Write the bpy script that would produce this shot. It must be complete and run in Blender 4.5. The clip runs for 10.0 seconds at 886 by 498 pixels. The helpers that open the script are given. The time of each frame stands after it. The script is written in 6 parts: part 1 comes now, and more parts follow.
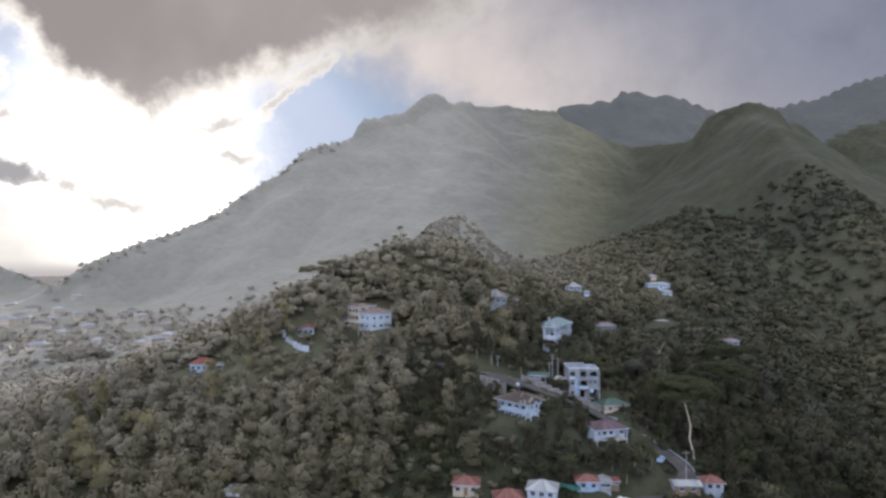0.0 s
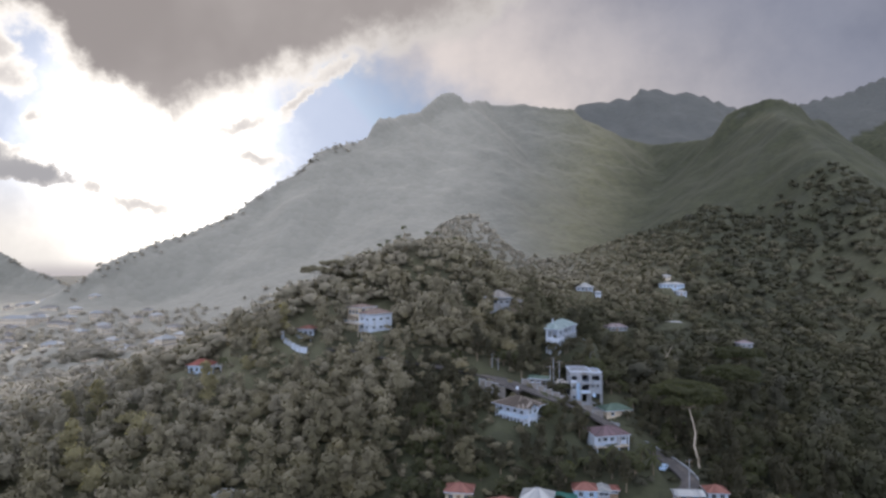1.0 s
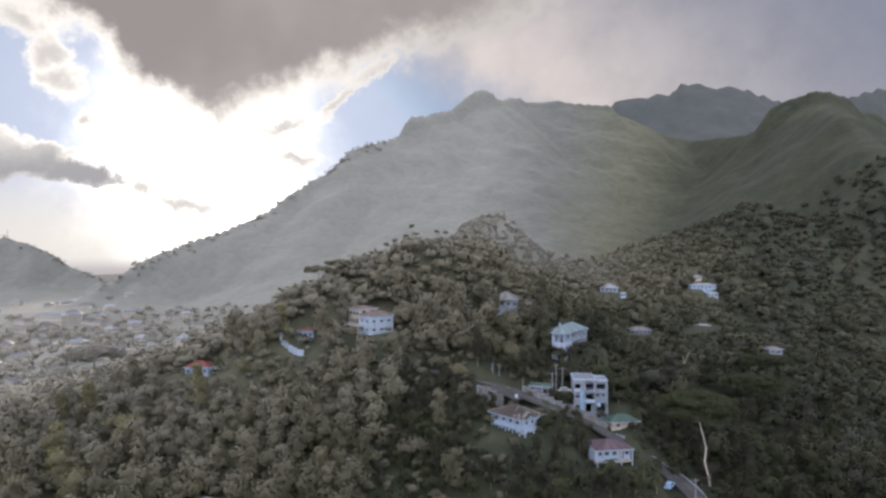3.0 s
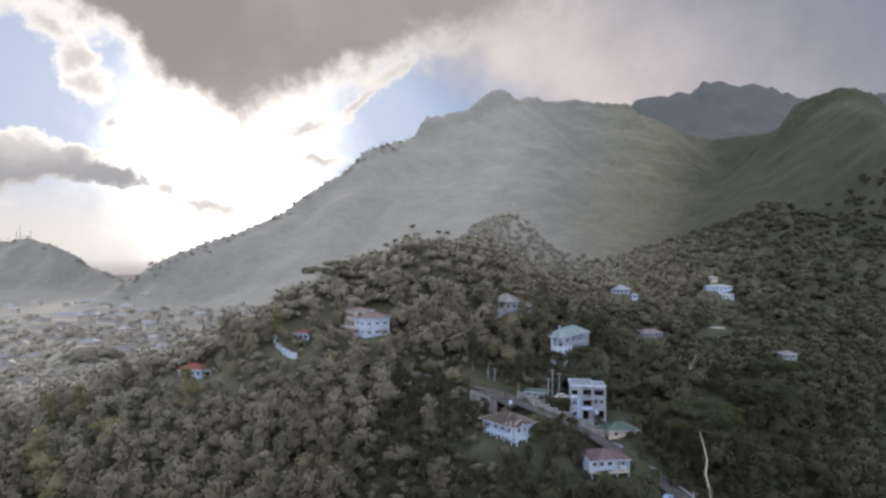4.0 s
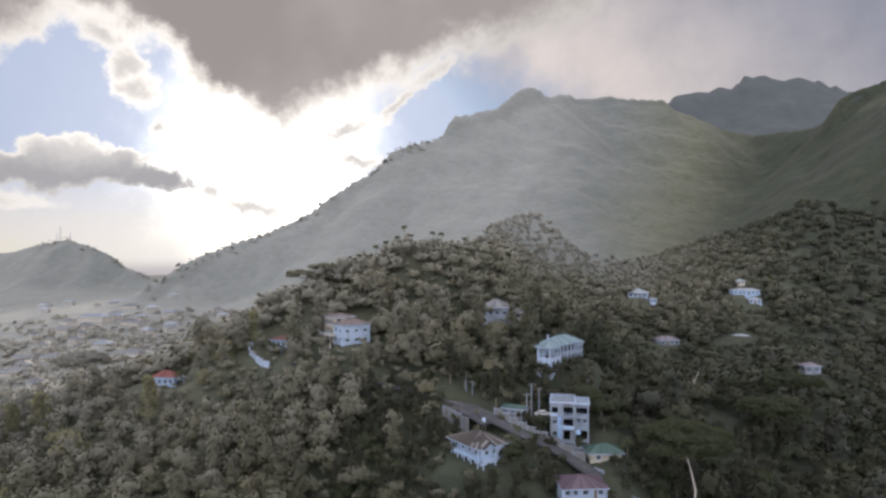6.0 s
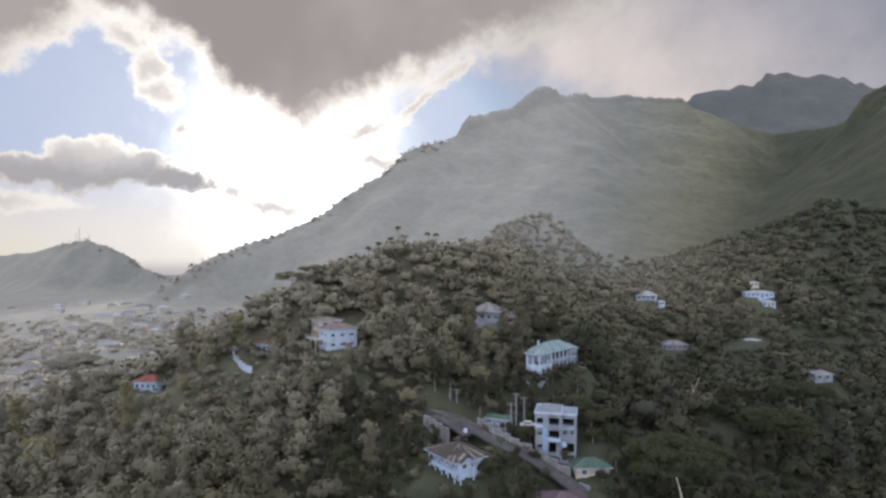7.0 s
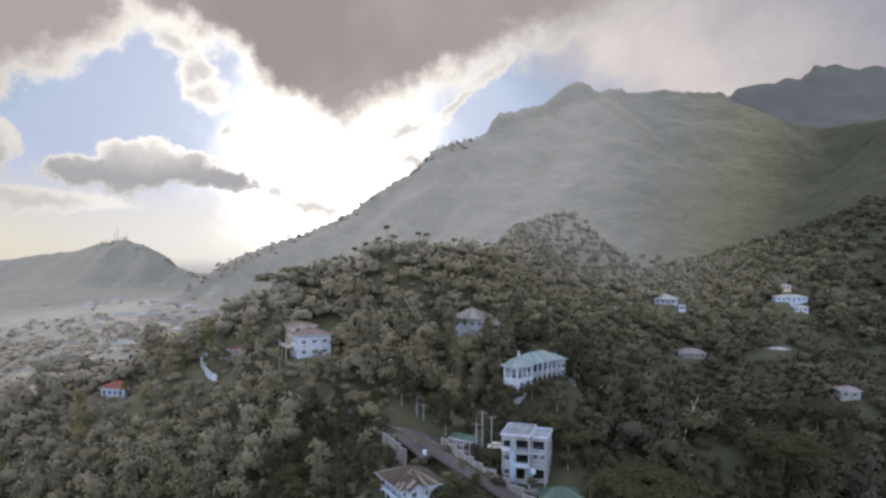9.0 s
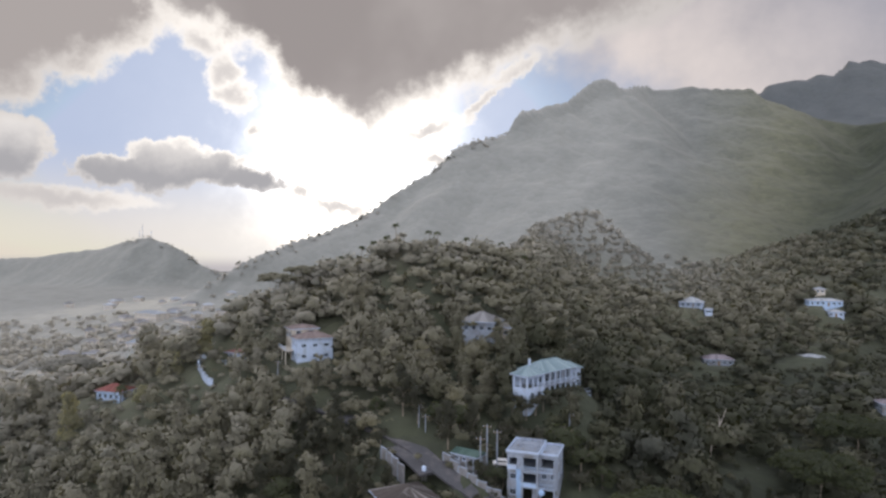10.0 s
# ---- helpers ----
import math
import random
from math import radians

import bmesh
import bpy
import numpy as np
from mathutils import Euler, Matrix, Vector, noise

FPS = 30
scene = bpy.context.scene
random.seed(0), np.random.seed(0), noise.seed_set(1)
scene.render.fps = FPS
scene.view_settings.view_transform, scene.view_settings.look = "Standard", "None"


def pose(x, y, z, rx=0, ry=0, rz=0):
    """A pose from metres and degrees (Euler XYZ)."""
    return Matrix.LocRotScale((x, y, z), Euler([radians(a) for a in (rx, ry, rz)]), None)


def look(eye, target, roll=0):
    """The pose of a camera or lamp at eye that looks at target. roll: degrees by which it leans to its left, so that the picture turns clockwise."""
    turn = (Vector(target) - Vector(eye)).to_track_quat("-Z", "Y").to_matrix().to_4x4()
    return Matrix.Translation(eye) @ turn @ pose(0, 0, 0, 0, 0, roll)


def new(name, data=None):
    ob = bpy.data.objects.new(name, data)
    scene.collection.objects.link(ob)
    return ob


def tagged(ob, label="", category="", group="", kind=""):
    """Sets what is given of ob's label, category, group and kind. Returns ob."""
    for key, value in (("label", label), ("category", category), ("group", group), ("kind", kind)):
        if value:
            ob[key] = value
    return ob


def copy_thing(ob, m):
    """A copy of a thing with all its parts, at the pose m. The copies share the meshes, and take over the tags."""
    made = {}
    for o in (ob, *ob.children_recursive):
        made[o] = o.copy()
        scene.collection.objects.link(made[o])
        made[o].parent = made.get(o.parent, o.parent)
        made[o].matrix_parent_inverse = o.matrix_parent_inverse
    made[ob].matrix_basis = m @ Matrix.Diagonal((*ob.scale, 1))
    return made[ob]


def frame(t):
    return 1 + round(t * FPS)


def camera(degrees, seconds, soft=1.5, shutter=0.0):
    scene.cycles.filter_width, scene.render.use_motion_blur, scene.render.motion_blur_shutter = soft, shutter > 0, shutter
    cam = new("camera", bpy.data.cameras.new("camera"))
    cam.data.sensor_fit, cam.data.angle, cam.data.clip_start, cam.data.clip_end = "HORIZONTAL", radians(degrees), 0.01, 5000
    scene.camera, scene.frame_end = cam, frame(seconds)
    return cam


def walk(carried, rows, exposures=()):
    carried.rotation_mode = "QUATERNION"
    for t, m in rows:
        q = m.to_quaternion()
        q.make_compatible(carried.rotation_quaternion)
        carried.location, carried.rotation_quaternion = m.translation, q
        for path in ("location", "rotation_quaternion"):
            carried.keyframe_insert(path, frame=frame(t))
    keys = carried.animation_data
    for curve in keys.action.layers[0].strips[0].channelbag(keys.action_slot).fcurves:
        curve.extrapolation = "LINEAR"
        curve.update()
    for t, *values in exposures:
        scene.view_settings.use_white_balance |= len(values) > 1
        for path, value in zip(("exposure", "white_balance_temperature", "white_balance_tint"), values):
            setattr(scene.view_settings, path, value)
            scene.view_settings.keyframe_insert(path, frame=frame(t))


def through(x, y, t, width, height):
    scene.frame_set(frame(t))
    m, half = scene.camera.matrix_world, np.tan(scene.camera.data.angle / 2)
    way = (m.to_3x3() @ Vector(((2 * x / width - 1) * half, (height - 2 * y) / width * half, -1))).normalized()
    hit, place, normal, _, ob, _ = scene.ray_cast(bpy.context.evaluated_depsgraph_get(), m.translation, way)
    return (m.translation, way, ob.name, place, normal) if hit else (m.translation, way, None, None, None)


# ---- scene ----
cam = camera(70.1, 10.0, soft=2.6)
METRES, EYE, TILT, LEAN, TURN = 110.0, 150.0, 0.6, 0.0, 0.0
ROWS = [
    (0.0, 0.0, 0.0, 0.0, 0.0, 0.0, -0.0),
    (0.5, 0.03, 0.0213, 0.0007, 0.85, -0.02, 0.05),
    (1.0, 0.0629, 0.045, 0.0013, 1.73, -0.03, 0.07),
    (1.5, 0.0931, 0.0687, 0.0019, 2.59, -0.05, 0.01),
    (2.0, 0.1212, 0.0936, 0.0022, 3.49, -0.07, -0.01),
    (2.5, 0.1487, 0.1169, 0.0024, 4.34, -0.1, 0.03),
    (4.0, 0.2511, 0.2075, 0.0039, 7.09, -0.09, 0.08),
    (4.5, 0.2883, 0.2437, 0.0044, 7.99, -0.06, 0.1),
    (5.0, 0.3279, 0.2839, 0.0057, 8.9, -0.04, 0.11),
    (5.5, 0.3661, 0.3244, 0.0072, 9.73, -0.03, 0.12),
    (7.0, 0.4807, 0.454, 0.0136, 12.32, -0.01, 0.14),
    (7.5, 0.5165, 0.4971, 0.0155, 13.16, -0.0, 0.11),
    (8.0, 0.5522, 0.543, 0.0174, 14.05, -0.02, 0.08),
    (8.5, 0.5867, 0.5869, 0.0179, 14.89, -0.06, 0.08),
    (9.0, 0.6143, 0.6346, 0.0187, 15.89, -0.08, 0.05),
    (9.5, 0.626, 0.6865, 0.0187, 16.88, -0.1, -0.09),
    (10.0, 0.6258, 0.7448, 0.0182, 18.03, -0.12, -0.21),
]
walk(cam, [(t, pose(0, 0, EYE, TILT, LEAN, TURN) @ pose(METRES * x, METRES * y, METRES * z, 90 + pitch, roll, yaw)) for t, x, y, z, yaw, pitch, roll in ROWS])

# ---- node helpers ----
def node(nt, kind, **inputs):
    n = nt.nodes.new(kind)
    for key, value in inputs.items():
        link(nt, n.inputs[key.replace("_", " ")], value)
    return n


def link(nt, socket, value):
    if isinstance(value, bpy.types.NodeSocket):
        nt.links.new(value, socket)
    else:
        socket.default_value = value


def calc(nt, op, *args):
    n = nt.nodes.new("ShaderNodeMath")
    n.operation = op
    for k, a in enumerate(args):
        link(nt, n.inputs[k], a)
    return n.outputs[0]


def step(nt, value, lo, hi, to_lo=0.0, to_hi=1.0):
    n = nt.nodes.new("ShaderNodeMapRange")
    n.interpolation_type = "SMOOTHSTEP"
    for k, a in enumerate((value, lo, hi, to_lo, to_hi)):
        link(nt, n.inputs[k], a)
    return n.outputs[0]


def mix(nt, fac, a, b, blend="MIX"):
    n = nt.nodes.new("ShaderNodeMix")
    n.data_type, n.blend_type = "RGBA", blend
    for k, v in ((0, fac), (6, a), (7, b)):
        if k and not isinstance(v, bpy.types.NodeSocket):
            v = (*v, 1.0)[:4]
        link(nt, n.inputs[k], v)
    return n.outputs[2]


def fbm(nt, vector, scale, detail=4.0, rough=0.55, out=0, distort=0.0):
    n = node(nt, "ShaderNodeTexNoise", Scale=scale, Detail=detail, Roughness=rough, Distortion=distort)
    if vector is not None:
        nt.links.new(vector, n.inputs["Vector"])
    return n.outputs[out]


# ---- sky and sun ----
SUN_AZ, SUN_EL = -28.4, 9.4          # degrees to the right of +y, degrees up

world = bpy.data.worlds.new("sky")
scene.world = world
world.use_nodes = True
W = world.node_tree
W.nodes.clear()
sky = W.nodes.new("ShaderNodeTexSky")
sky.sky_type, sky.sun_disc = "NISHITA", False
sky.sun_elevation, sky.sun_rotation = radians(SUN_EL), radians(SUN_AZ)
sky.altitude, sky.dust_density, sky.ozone_density = 150.0, 2.0, 2.0
way = W.nodes.new("ShaderNodeTexCoord").outputs["Generated"]
split = node(W, "ShaderNodeSeparateXYZ", Vector=way)
az = calc(W, "DEGREES", calc(W, "ARCTAN2", split.outputs[0], split.outputs[1]))
el = calc(W, "DEGREES", calc(W, "ARCSINE", split.outputs[2]))
# uneven edges of the clouds: the direction is shifted by noise at two sizes
rag_big = fbm(W, way, 7.0, 5.0, 0.6, 1)
rag_small = fbm(W, way, 26.0, 4.0, 0.6, 1)
rb = node(W, "ShaderNodeSeparateXYZ", Vector=rag_big)
rs = node(W, "ShaderNodeSeparateXYZ", Vector=rag_small)


def ragged(base, k, big, small):
    shift = calc(W, "ADD", calc(W, "MULTIPLY", calc(W, "SUBTRACT", rb.outputs[k], 0.5), big),
                 calc(W, "MULTIPLY", calc(W, "SUBTRACT", rs.outputs[k], 0.5), small))
    return calc(W, "ADD", base, shift)


caz, cel = ragged(az, 0, 9.0, 4.0), ragged(el, 1, 6.0, 3.4)
saz, sel = ragged(az, 1, 4.0, 4.0), ragged(el, 2, 2.0, 2.6)


def puff(a, e, ra, re, tilt=0.0, soft=False):
    """1 in the middle of a cloud, 0 on its edge, below 0 outside."""
    x, y = (saz, sel) if soft else (caz, cel)
    dx, dy = calc(W, "SUBTRACT", x, a), calc(W, "SUBTRACT", y, e)
    c, s = math.cos(radians(tilt)), math.sin(radians(tilt))
    u = calc(W, "ADD", calc(W, "MULTIPLY", dx, c / ra), calc(W, "MULTIPLY", dy, s / ra))
    v = calc(W, "ADD", calc(W, "MULTIPLY", dx, -s / re), calc(W, "MULTIPLY", dy, c / re))
    return calc(W, "SUBTRACT", 1.0, calc(W, "ADD", calc(W, "MULTIPLY", u, u), calc(W, "MULTIPLY", v, v)))


def most(*fields):
    out = fields[0]
    for f in fields[1:]:
        out = calc(W, "MAXIMUM", out, f)
    return out


da, de = calc(W, "SUBTRACT", saz, SUN_AZ), calc(W, "SUBTRACT", sel, SUN_EL)
off_sun = calc(W, "SQRT", calc(W, "ADD", calc(W, "MULTIPLY", da, da), calc(W, "MULTIPLY", de, de)))
near_sun = step(W, off_sun, 30.0, 4.0)
clear = mix(W, 1.0, sky.outputs[0], (0.044, 0.058, 0.090), "MULTIPLY")
clear = mix(W, 1.0, clear, (0.50, 0.57, 0.75), "DARKEN")
# thin bright veil round the sun and along the horizon
ga, ge = calc(W, "SUBTRACT", saz, SUN_AZ + 2.6), calc(W, "SUBTRACT", sel, SUN_EL - 1.4)
off_glow = calc(W, "SQRT", calc(W, "ADD", calc(W, "MULTIPLY", ga, ga), calc(W, "MULTIPLY", ge, ge)))
glow = calc(W, "MULTIPLY", calc(W, "ADD", calc(W, "POWER", step(W, off_glow, 14.0, 3.0), 1.5), calc(W, "MULTIPLY", step(W, off_glow, 24.0, 8.0), 0.09)), 1.6)
haze = step(W, el, 9.0, 1.0)
base = mix(W, calc(W, "MULTIPLY", haze, 0.8), clear, (0.84, 0.77, 0.69))
# high overcast: cream near the ridges, blue-grey to the right and above
over = step(W, calc(W, "ADD", calc(W, "MULTIPLY", caz, 0.55), cel), 8.0, 17.0)
tone = mix(W, step(W, calc(W, "ADD", az, calc(W, "MULTIPLY", cel, 1.0)), 14.0, 48.0), (0.80, 0.71, 0.67), (0.29, 0.30, 0.37))
wisps = fbm(W, way, 5.0, 6.0, 0.6)
tone = mix(W, step(W, wisps, 0.35, 0.75), tone, mix(W, 1.0, tone, (0.72, 0.74, 0.78), "MULTIPLY"))
base = mix(W, calc(W, "MULTIPLY", over, 0.93), base, tone)
rim = mix(W, near_sun, (0.64, 0.60, 0.58), (1.30, 1.22, 1.14))
lit = mix(W, 1.0, base, node(W, "ShaderNodeCombineColor", Red=glow, Green=calc(W, "MULTIPLY", glow, 0.95), Blue=calc(W, "MULTIPLY", glow, 0.86)).outputs[0], "ADD")


def cloud(under, field, dark, lo=0.0, hi=0.35, core=0.75, edge=None):
    body = mix(W, step(W, field, hi * 0.5, core), edge or rim, dark)
    return mix(W, step(W, field, lo, hi), under, body)


small = most(puff(-41.2, 7.6, 3.9, 2.3, 0, True), puff(-46.0, 6.6, 2.9, 1.4, 0, True), puff(-38.2, 7.2, 3.4, 1.6, 0, True), puff(-34.8, 6.3, 3.0, 1.1, -6, True), puff(-43.2, 6.6, 4.0, 1.6, 0, True), puff(-53.0, 7.6, 3.6, 3.0, 0, True))
small = calc(W, "MINIMUM", small, calc(W, "SUBTRACT", sel, 4.9))
specks = most(puff(-38.8, 17.5, 2.6, 2.2, 0, True), puff(-37.4, 15.2, 2.0, 2.0, 0, True), puff(-14.5, 13.4, 3.6, 0.7, 38, True), puff(-12.0, 16.0, 3.0, 0.8, 30, True), puff(-19.5, 11.0, 3.0, 0.8, 25, True),
              puff(-36.2, 13.3, 1.9, 1.7, 30, True), puff(-34.6, 10.4, 1.1, 0.9, 0, True), puff(-27.8, 4.3, 4.6, 0.7, -4, True), puff(-31.2, 5.6, 1.3, 0.8, 0, True),
              puff(-18.0, 8.6, 3.0, 0.8, 5, True), puff(-49.0, 4.2, 8.0, 1.0, 0, True))


def plane(a, e, slope, soft):
    """Rises from 0 along the line through (a, e) in azimuth and elevation, to 1 at soft degrees above it."""
    line = calc(W, "ADD", e, calc(W, "MULTIPLY", calc(W, "SUBTRACT", caz, a), slope))
    return calc(W, "DIVIDE", calc(W, "SUBTRACT", cel, line), soft)


deck = calc(W, "MINIMUM", plane(-24.5, 10.0, -0.50, 4.5), plane(-23.5, 10.2, 0.37, 6.5))
left_deck = calc(W, "MINIMUM", plane(-48.0, 12.8, 0.72, 5.0), calc(W, "DIVIDE", calc(W, "SUBTRACT", -40.2, caz), 3.0))
col = cloud(lit, specks, (0.56, 0.525, 0.525), -0.1, 0.8, 1.3)
heap = mix(W, step(W, sel, 6.3, 9.6), (0.42, 0.41, 0.43), (0.80, 0.76, 0.74))
col = cloud(col, small, heap, 0.0, 0.3, 0.7, mix(W, step(W, sel, 5.4, 8.4), (0.66, 0.63, 0.63), rim))
col = cloud(col, left_deck, (0.42, 0.38, 0.37), 0.0, 0.35, 0.9)
deck_tone = mix(W, step(W, fbm(W, way, 4.5, 4.0, 0.5), 0.3, 0.7), (0.34, 0.305, 0.30), (0.45, 0.41, 0.40))
col = cloud(col, deck, deck_tone, 0.0, 0.4, 0.75)
# unseen broken cloud overhead and behind, brightened as fill light; hazy sea below the horizon
above = calc(W, "MAXIMUM", step(W, el, 32.0, 50.0), calc(W, "MULTIPLY", step(W, calc(W, "ABSOLUTE", calc(W, "SUBTRACT", az, -5.0)), 75.0, 110.0), step(W, el, -1.0, 2.0)))
roof = mix(W, step(W, fbm(W, way, 3.0, 5.0, 0.6), 0.42, 0.6), (1.16, 1.22, 1.50), (1.44, 1.40, 1.40))
# brightest low behind the view: added fill for faces turned to the camera
roof = mix(W, 1.0, roof, node(W, "ShaderNodeCombineColor", Red=step(W, el, 55.0, 8.0, 0.80, 1.62), Green=step(W, el, 55.0, 8.0, 0.80, 1.60), Blue=step(W, el, 55.0, 8.0, 0.80, 1.58)).outputs[0], "MULTIPLY")
col = mix(W, above, col, roof)
sea = mix(W, near_sun, (0.34, 0.36, 0.42), (0.62, 0.56, 0.56))
col = mix(W, step(W, el, -0.1, -1.5), col, sea)
background = node(W, "ShaderNodeBackground", Color=col, Strength=1.0)
W.links.new(background.outputs[0], W.nodes.new("ShaderNodeOutputWorld").inputs["Surface"])

sun = new("sun", bpy.data.lights.new("sun", "SUN"))
sun.data.energy, sun.data.angle, sun.data.color = 1.7, radians(2.0), (1.0, 0.87, 0.68)
sa, se = radians(SUN_AZ), radians(SUN_EL)
sun.matrix_world = look((math.sin(sa) * math.cos(se) * 900, math.cos(sa) * math.cos(se) * 900, 150 + math.sin(se) * 900), (0, 0, 150))
scene.view_settings.exposure = 0.0


# ---- materials ----
def material(name, rough=0.8, metal=0.0):
    m = bpy.data.materials.new(name)
    m.use_nodes = True
    nt = m.node_tree
    b = nt.nodes["Principled BSDF"]
    b.inputs["Roughness"].default_value = rough
    b.inputs["Metallic"].default_value = metal
    return m, nt, b


def surface(name, a, b_col, scale, rough=0.8, metal=0.0, bump=0.2, stain=None, stain_scale=0.4, depth=0.05):
    """Two tones in fine grain, a stain at a larger scale, and relief; in metres."""
    m, nt, b = material(name, rough, metal)
    where = nt.nodes.new("ShaderNodeNewGeometry").outputs["Position"]
    grain = fbm(nt, where, scale, 5.0, 0.6)
    c = mix(nt, step(nt, grain, 0.3, 0.7), a, b_col)
    if stain:
        c = mix(nt, step(nt, fbm(nt, where, stain_scale, 4.0, 0.65), 0.48, 0.72), c, stain)
    nt.links.new(c, b.inputs["Base Color"])
    nt.links.new(step(nt, grain, 0.0, 1.0, rough - 0.1, min(1.0, rough + 0.1)), b.inputs["Roughness"])
    bp = node(nt, "ShaderNodeBump", Strength=bump, Distance=depth, Height=grain)
    nt.links.new(bp.outputs[0], b.inputs["Normal"])
    return m


def foliage(name, low, high, grain=0.8, through=0.35, gloss=0.7, relief=0.3, haze_sheen=0.1):
    """Leaves: each clump has its own tone; light passes through them."""
    m, nt, b = material(name, gloss)
    geo = nt.nodes.new("ShaderNodeNewGeometry")
    where = geo.outputs["Position"]
    own = calc(nt, "ADD", calc(nt, "MULTIPLY", geo.outputs["Random Per Island"], 0.55),
               calc(nt, "MULTIPLY", nt.nodes.new("ShaderNodeObjectInfo").outputs["Random"], 0.25))
    fine = fbm(nt, where, grain, 5.0, 0.65)
    wide = fbm(nt, where, 0.022, 3.0, 0.6)
    t = calc(nt, "ADD", calc(nt, "MULTIPLY", own, 0.55), calc(nt, "ADD", calc(nt, "MULTIPLY", calc(nt, "SUBTRACT", fine, 0.5), 0.6), calc(nt, "MULTIPLY", calc(nt, "SUBTRACT", wide, 0.35), 0.9)))
    c = mix(nt, step(nt, t, 0.0, 1.0), low, high)
    nt.links.new(c, b.inputs["Base Color"])
    b.inputs["Specular IOR Level"].default_value = 0.3
    b.inputs["Sheen Weight"].default_value = haze_sheen
    b.inputs["Sheen Roughness"].default_value = 0.8
    b.inputs["Sheen Tint"].default_value = (0.80, 0.82, 0.78, 1)
    bp = node(nt, "ShaderNodeBump", Strength=relief, Distance=0.8, Height=fine)
    nt.links.new(bp.outputs[0], b.inputs["Normal"])
    tr = node(nt, "ShaderNodeBsdfTranslucent", Color=mix(nt, 1.0, c, (1.8, 1.75, 1.2), "MULTIPLY"))
    ms = node(nt, "ShaderNodeMixShader", Fac=through)
    nt.links.new(b.outputs[0], ms.inputs[1])
    nt.links.new(tr.outputs[0], ms.inputs[2])
    nt.links.new(ms.outputs[0], nt.nodes["Material Output"].inputs["Surface"])
    return m


LEAF_DARK = foliage("leaf_dark", (0.026, 0.027, 0.015), (0.060, 0.060, 0.032), through=0.4)
# light yellow-green leaf, its colour raised towards the sunlit look
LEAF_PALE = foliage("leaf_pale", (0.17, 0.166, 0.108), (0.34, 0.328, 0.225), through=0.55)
LEAF_FLAT = foliage("leaf_flat", (0.040, 0.050, 0.024), (0.092, 0.105, 0.050), through=0.55)
BARK = surface("bark", (0.13, 0.11, 0.085), (0.24, 0.21, 0.17), 3.0, 0.9, bump=0.6)
BARK_PALE = surface("bark_pale", (0.38, 0.35, 0.31), (0.60, 0.56, 0.52), 2.0, 0.85, bump=0.4, stain=(0.22, 0.2, 0.17))


# growth tones by the attribute "stand", distance haze painted in: bluish far range (-1), dark woods (0), mixed woods
# (1), paler olive woods (2), pale grey-green woods (3)
HAZE_TONES = [((0.076, 0.082, 0.086), (0.092, 0.098, 0.102)), ((0.022, 0.028, 0.015), (0.048, 0.055, 0.029)), ((0.074, 0.075, 0.043), (0.126, 0.123, 0.070)),
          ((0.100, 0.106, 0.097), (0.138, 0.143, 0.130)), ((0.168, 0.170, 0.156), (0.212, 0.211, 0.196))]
HAZE_SHEEN = (0.12, 0.08, 0.38, 0.55, 0.80)     # sheen weight that stands in for haze: how much of it on each kind


def hazed_tone(nt, b, where, grain, spread, down=1.0):
    """Colour of the growth at a place, haze painted in: the tones above, with uneven borders between them. down scales
    the haze-like sheen.
    """
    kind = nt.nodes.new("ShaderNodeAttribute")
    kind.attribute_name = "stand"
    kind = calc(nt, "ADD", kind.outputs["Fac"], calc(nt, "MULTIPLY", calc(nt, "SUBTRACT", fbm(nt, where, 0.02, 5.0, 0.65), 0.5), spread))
    c = haze_sheen = None
    for k, (low, high) in enumerate(HAZE_TONES):
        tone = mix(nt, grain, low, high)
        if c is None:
            c, haze_sheen = tone, HAZE_SHEEN[0] * down
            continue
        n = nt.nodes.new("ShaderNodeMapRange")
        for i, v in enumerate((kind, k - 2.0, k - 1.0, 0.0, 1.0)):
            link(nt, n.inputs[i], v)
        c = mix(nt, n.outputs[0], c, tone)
        haze_sheen = calc(nt, "ADD", calc(nt, "MULTIPLY", n.outputs[0], (HAZE_SHEEN[k] - HAZE_SHEEN[k - 1]) * down), haze_sheen)
    nt.links.new(haze_sheen, b.inputs["Sheen Weight"])
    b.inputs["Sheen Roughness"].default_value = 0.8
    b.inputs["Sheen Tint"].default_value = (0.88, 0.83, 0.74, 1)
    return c


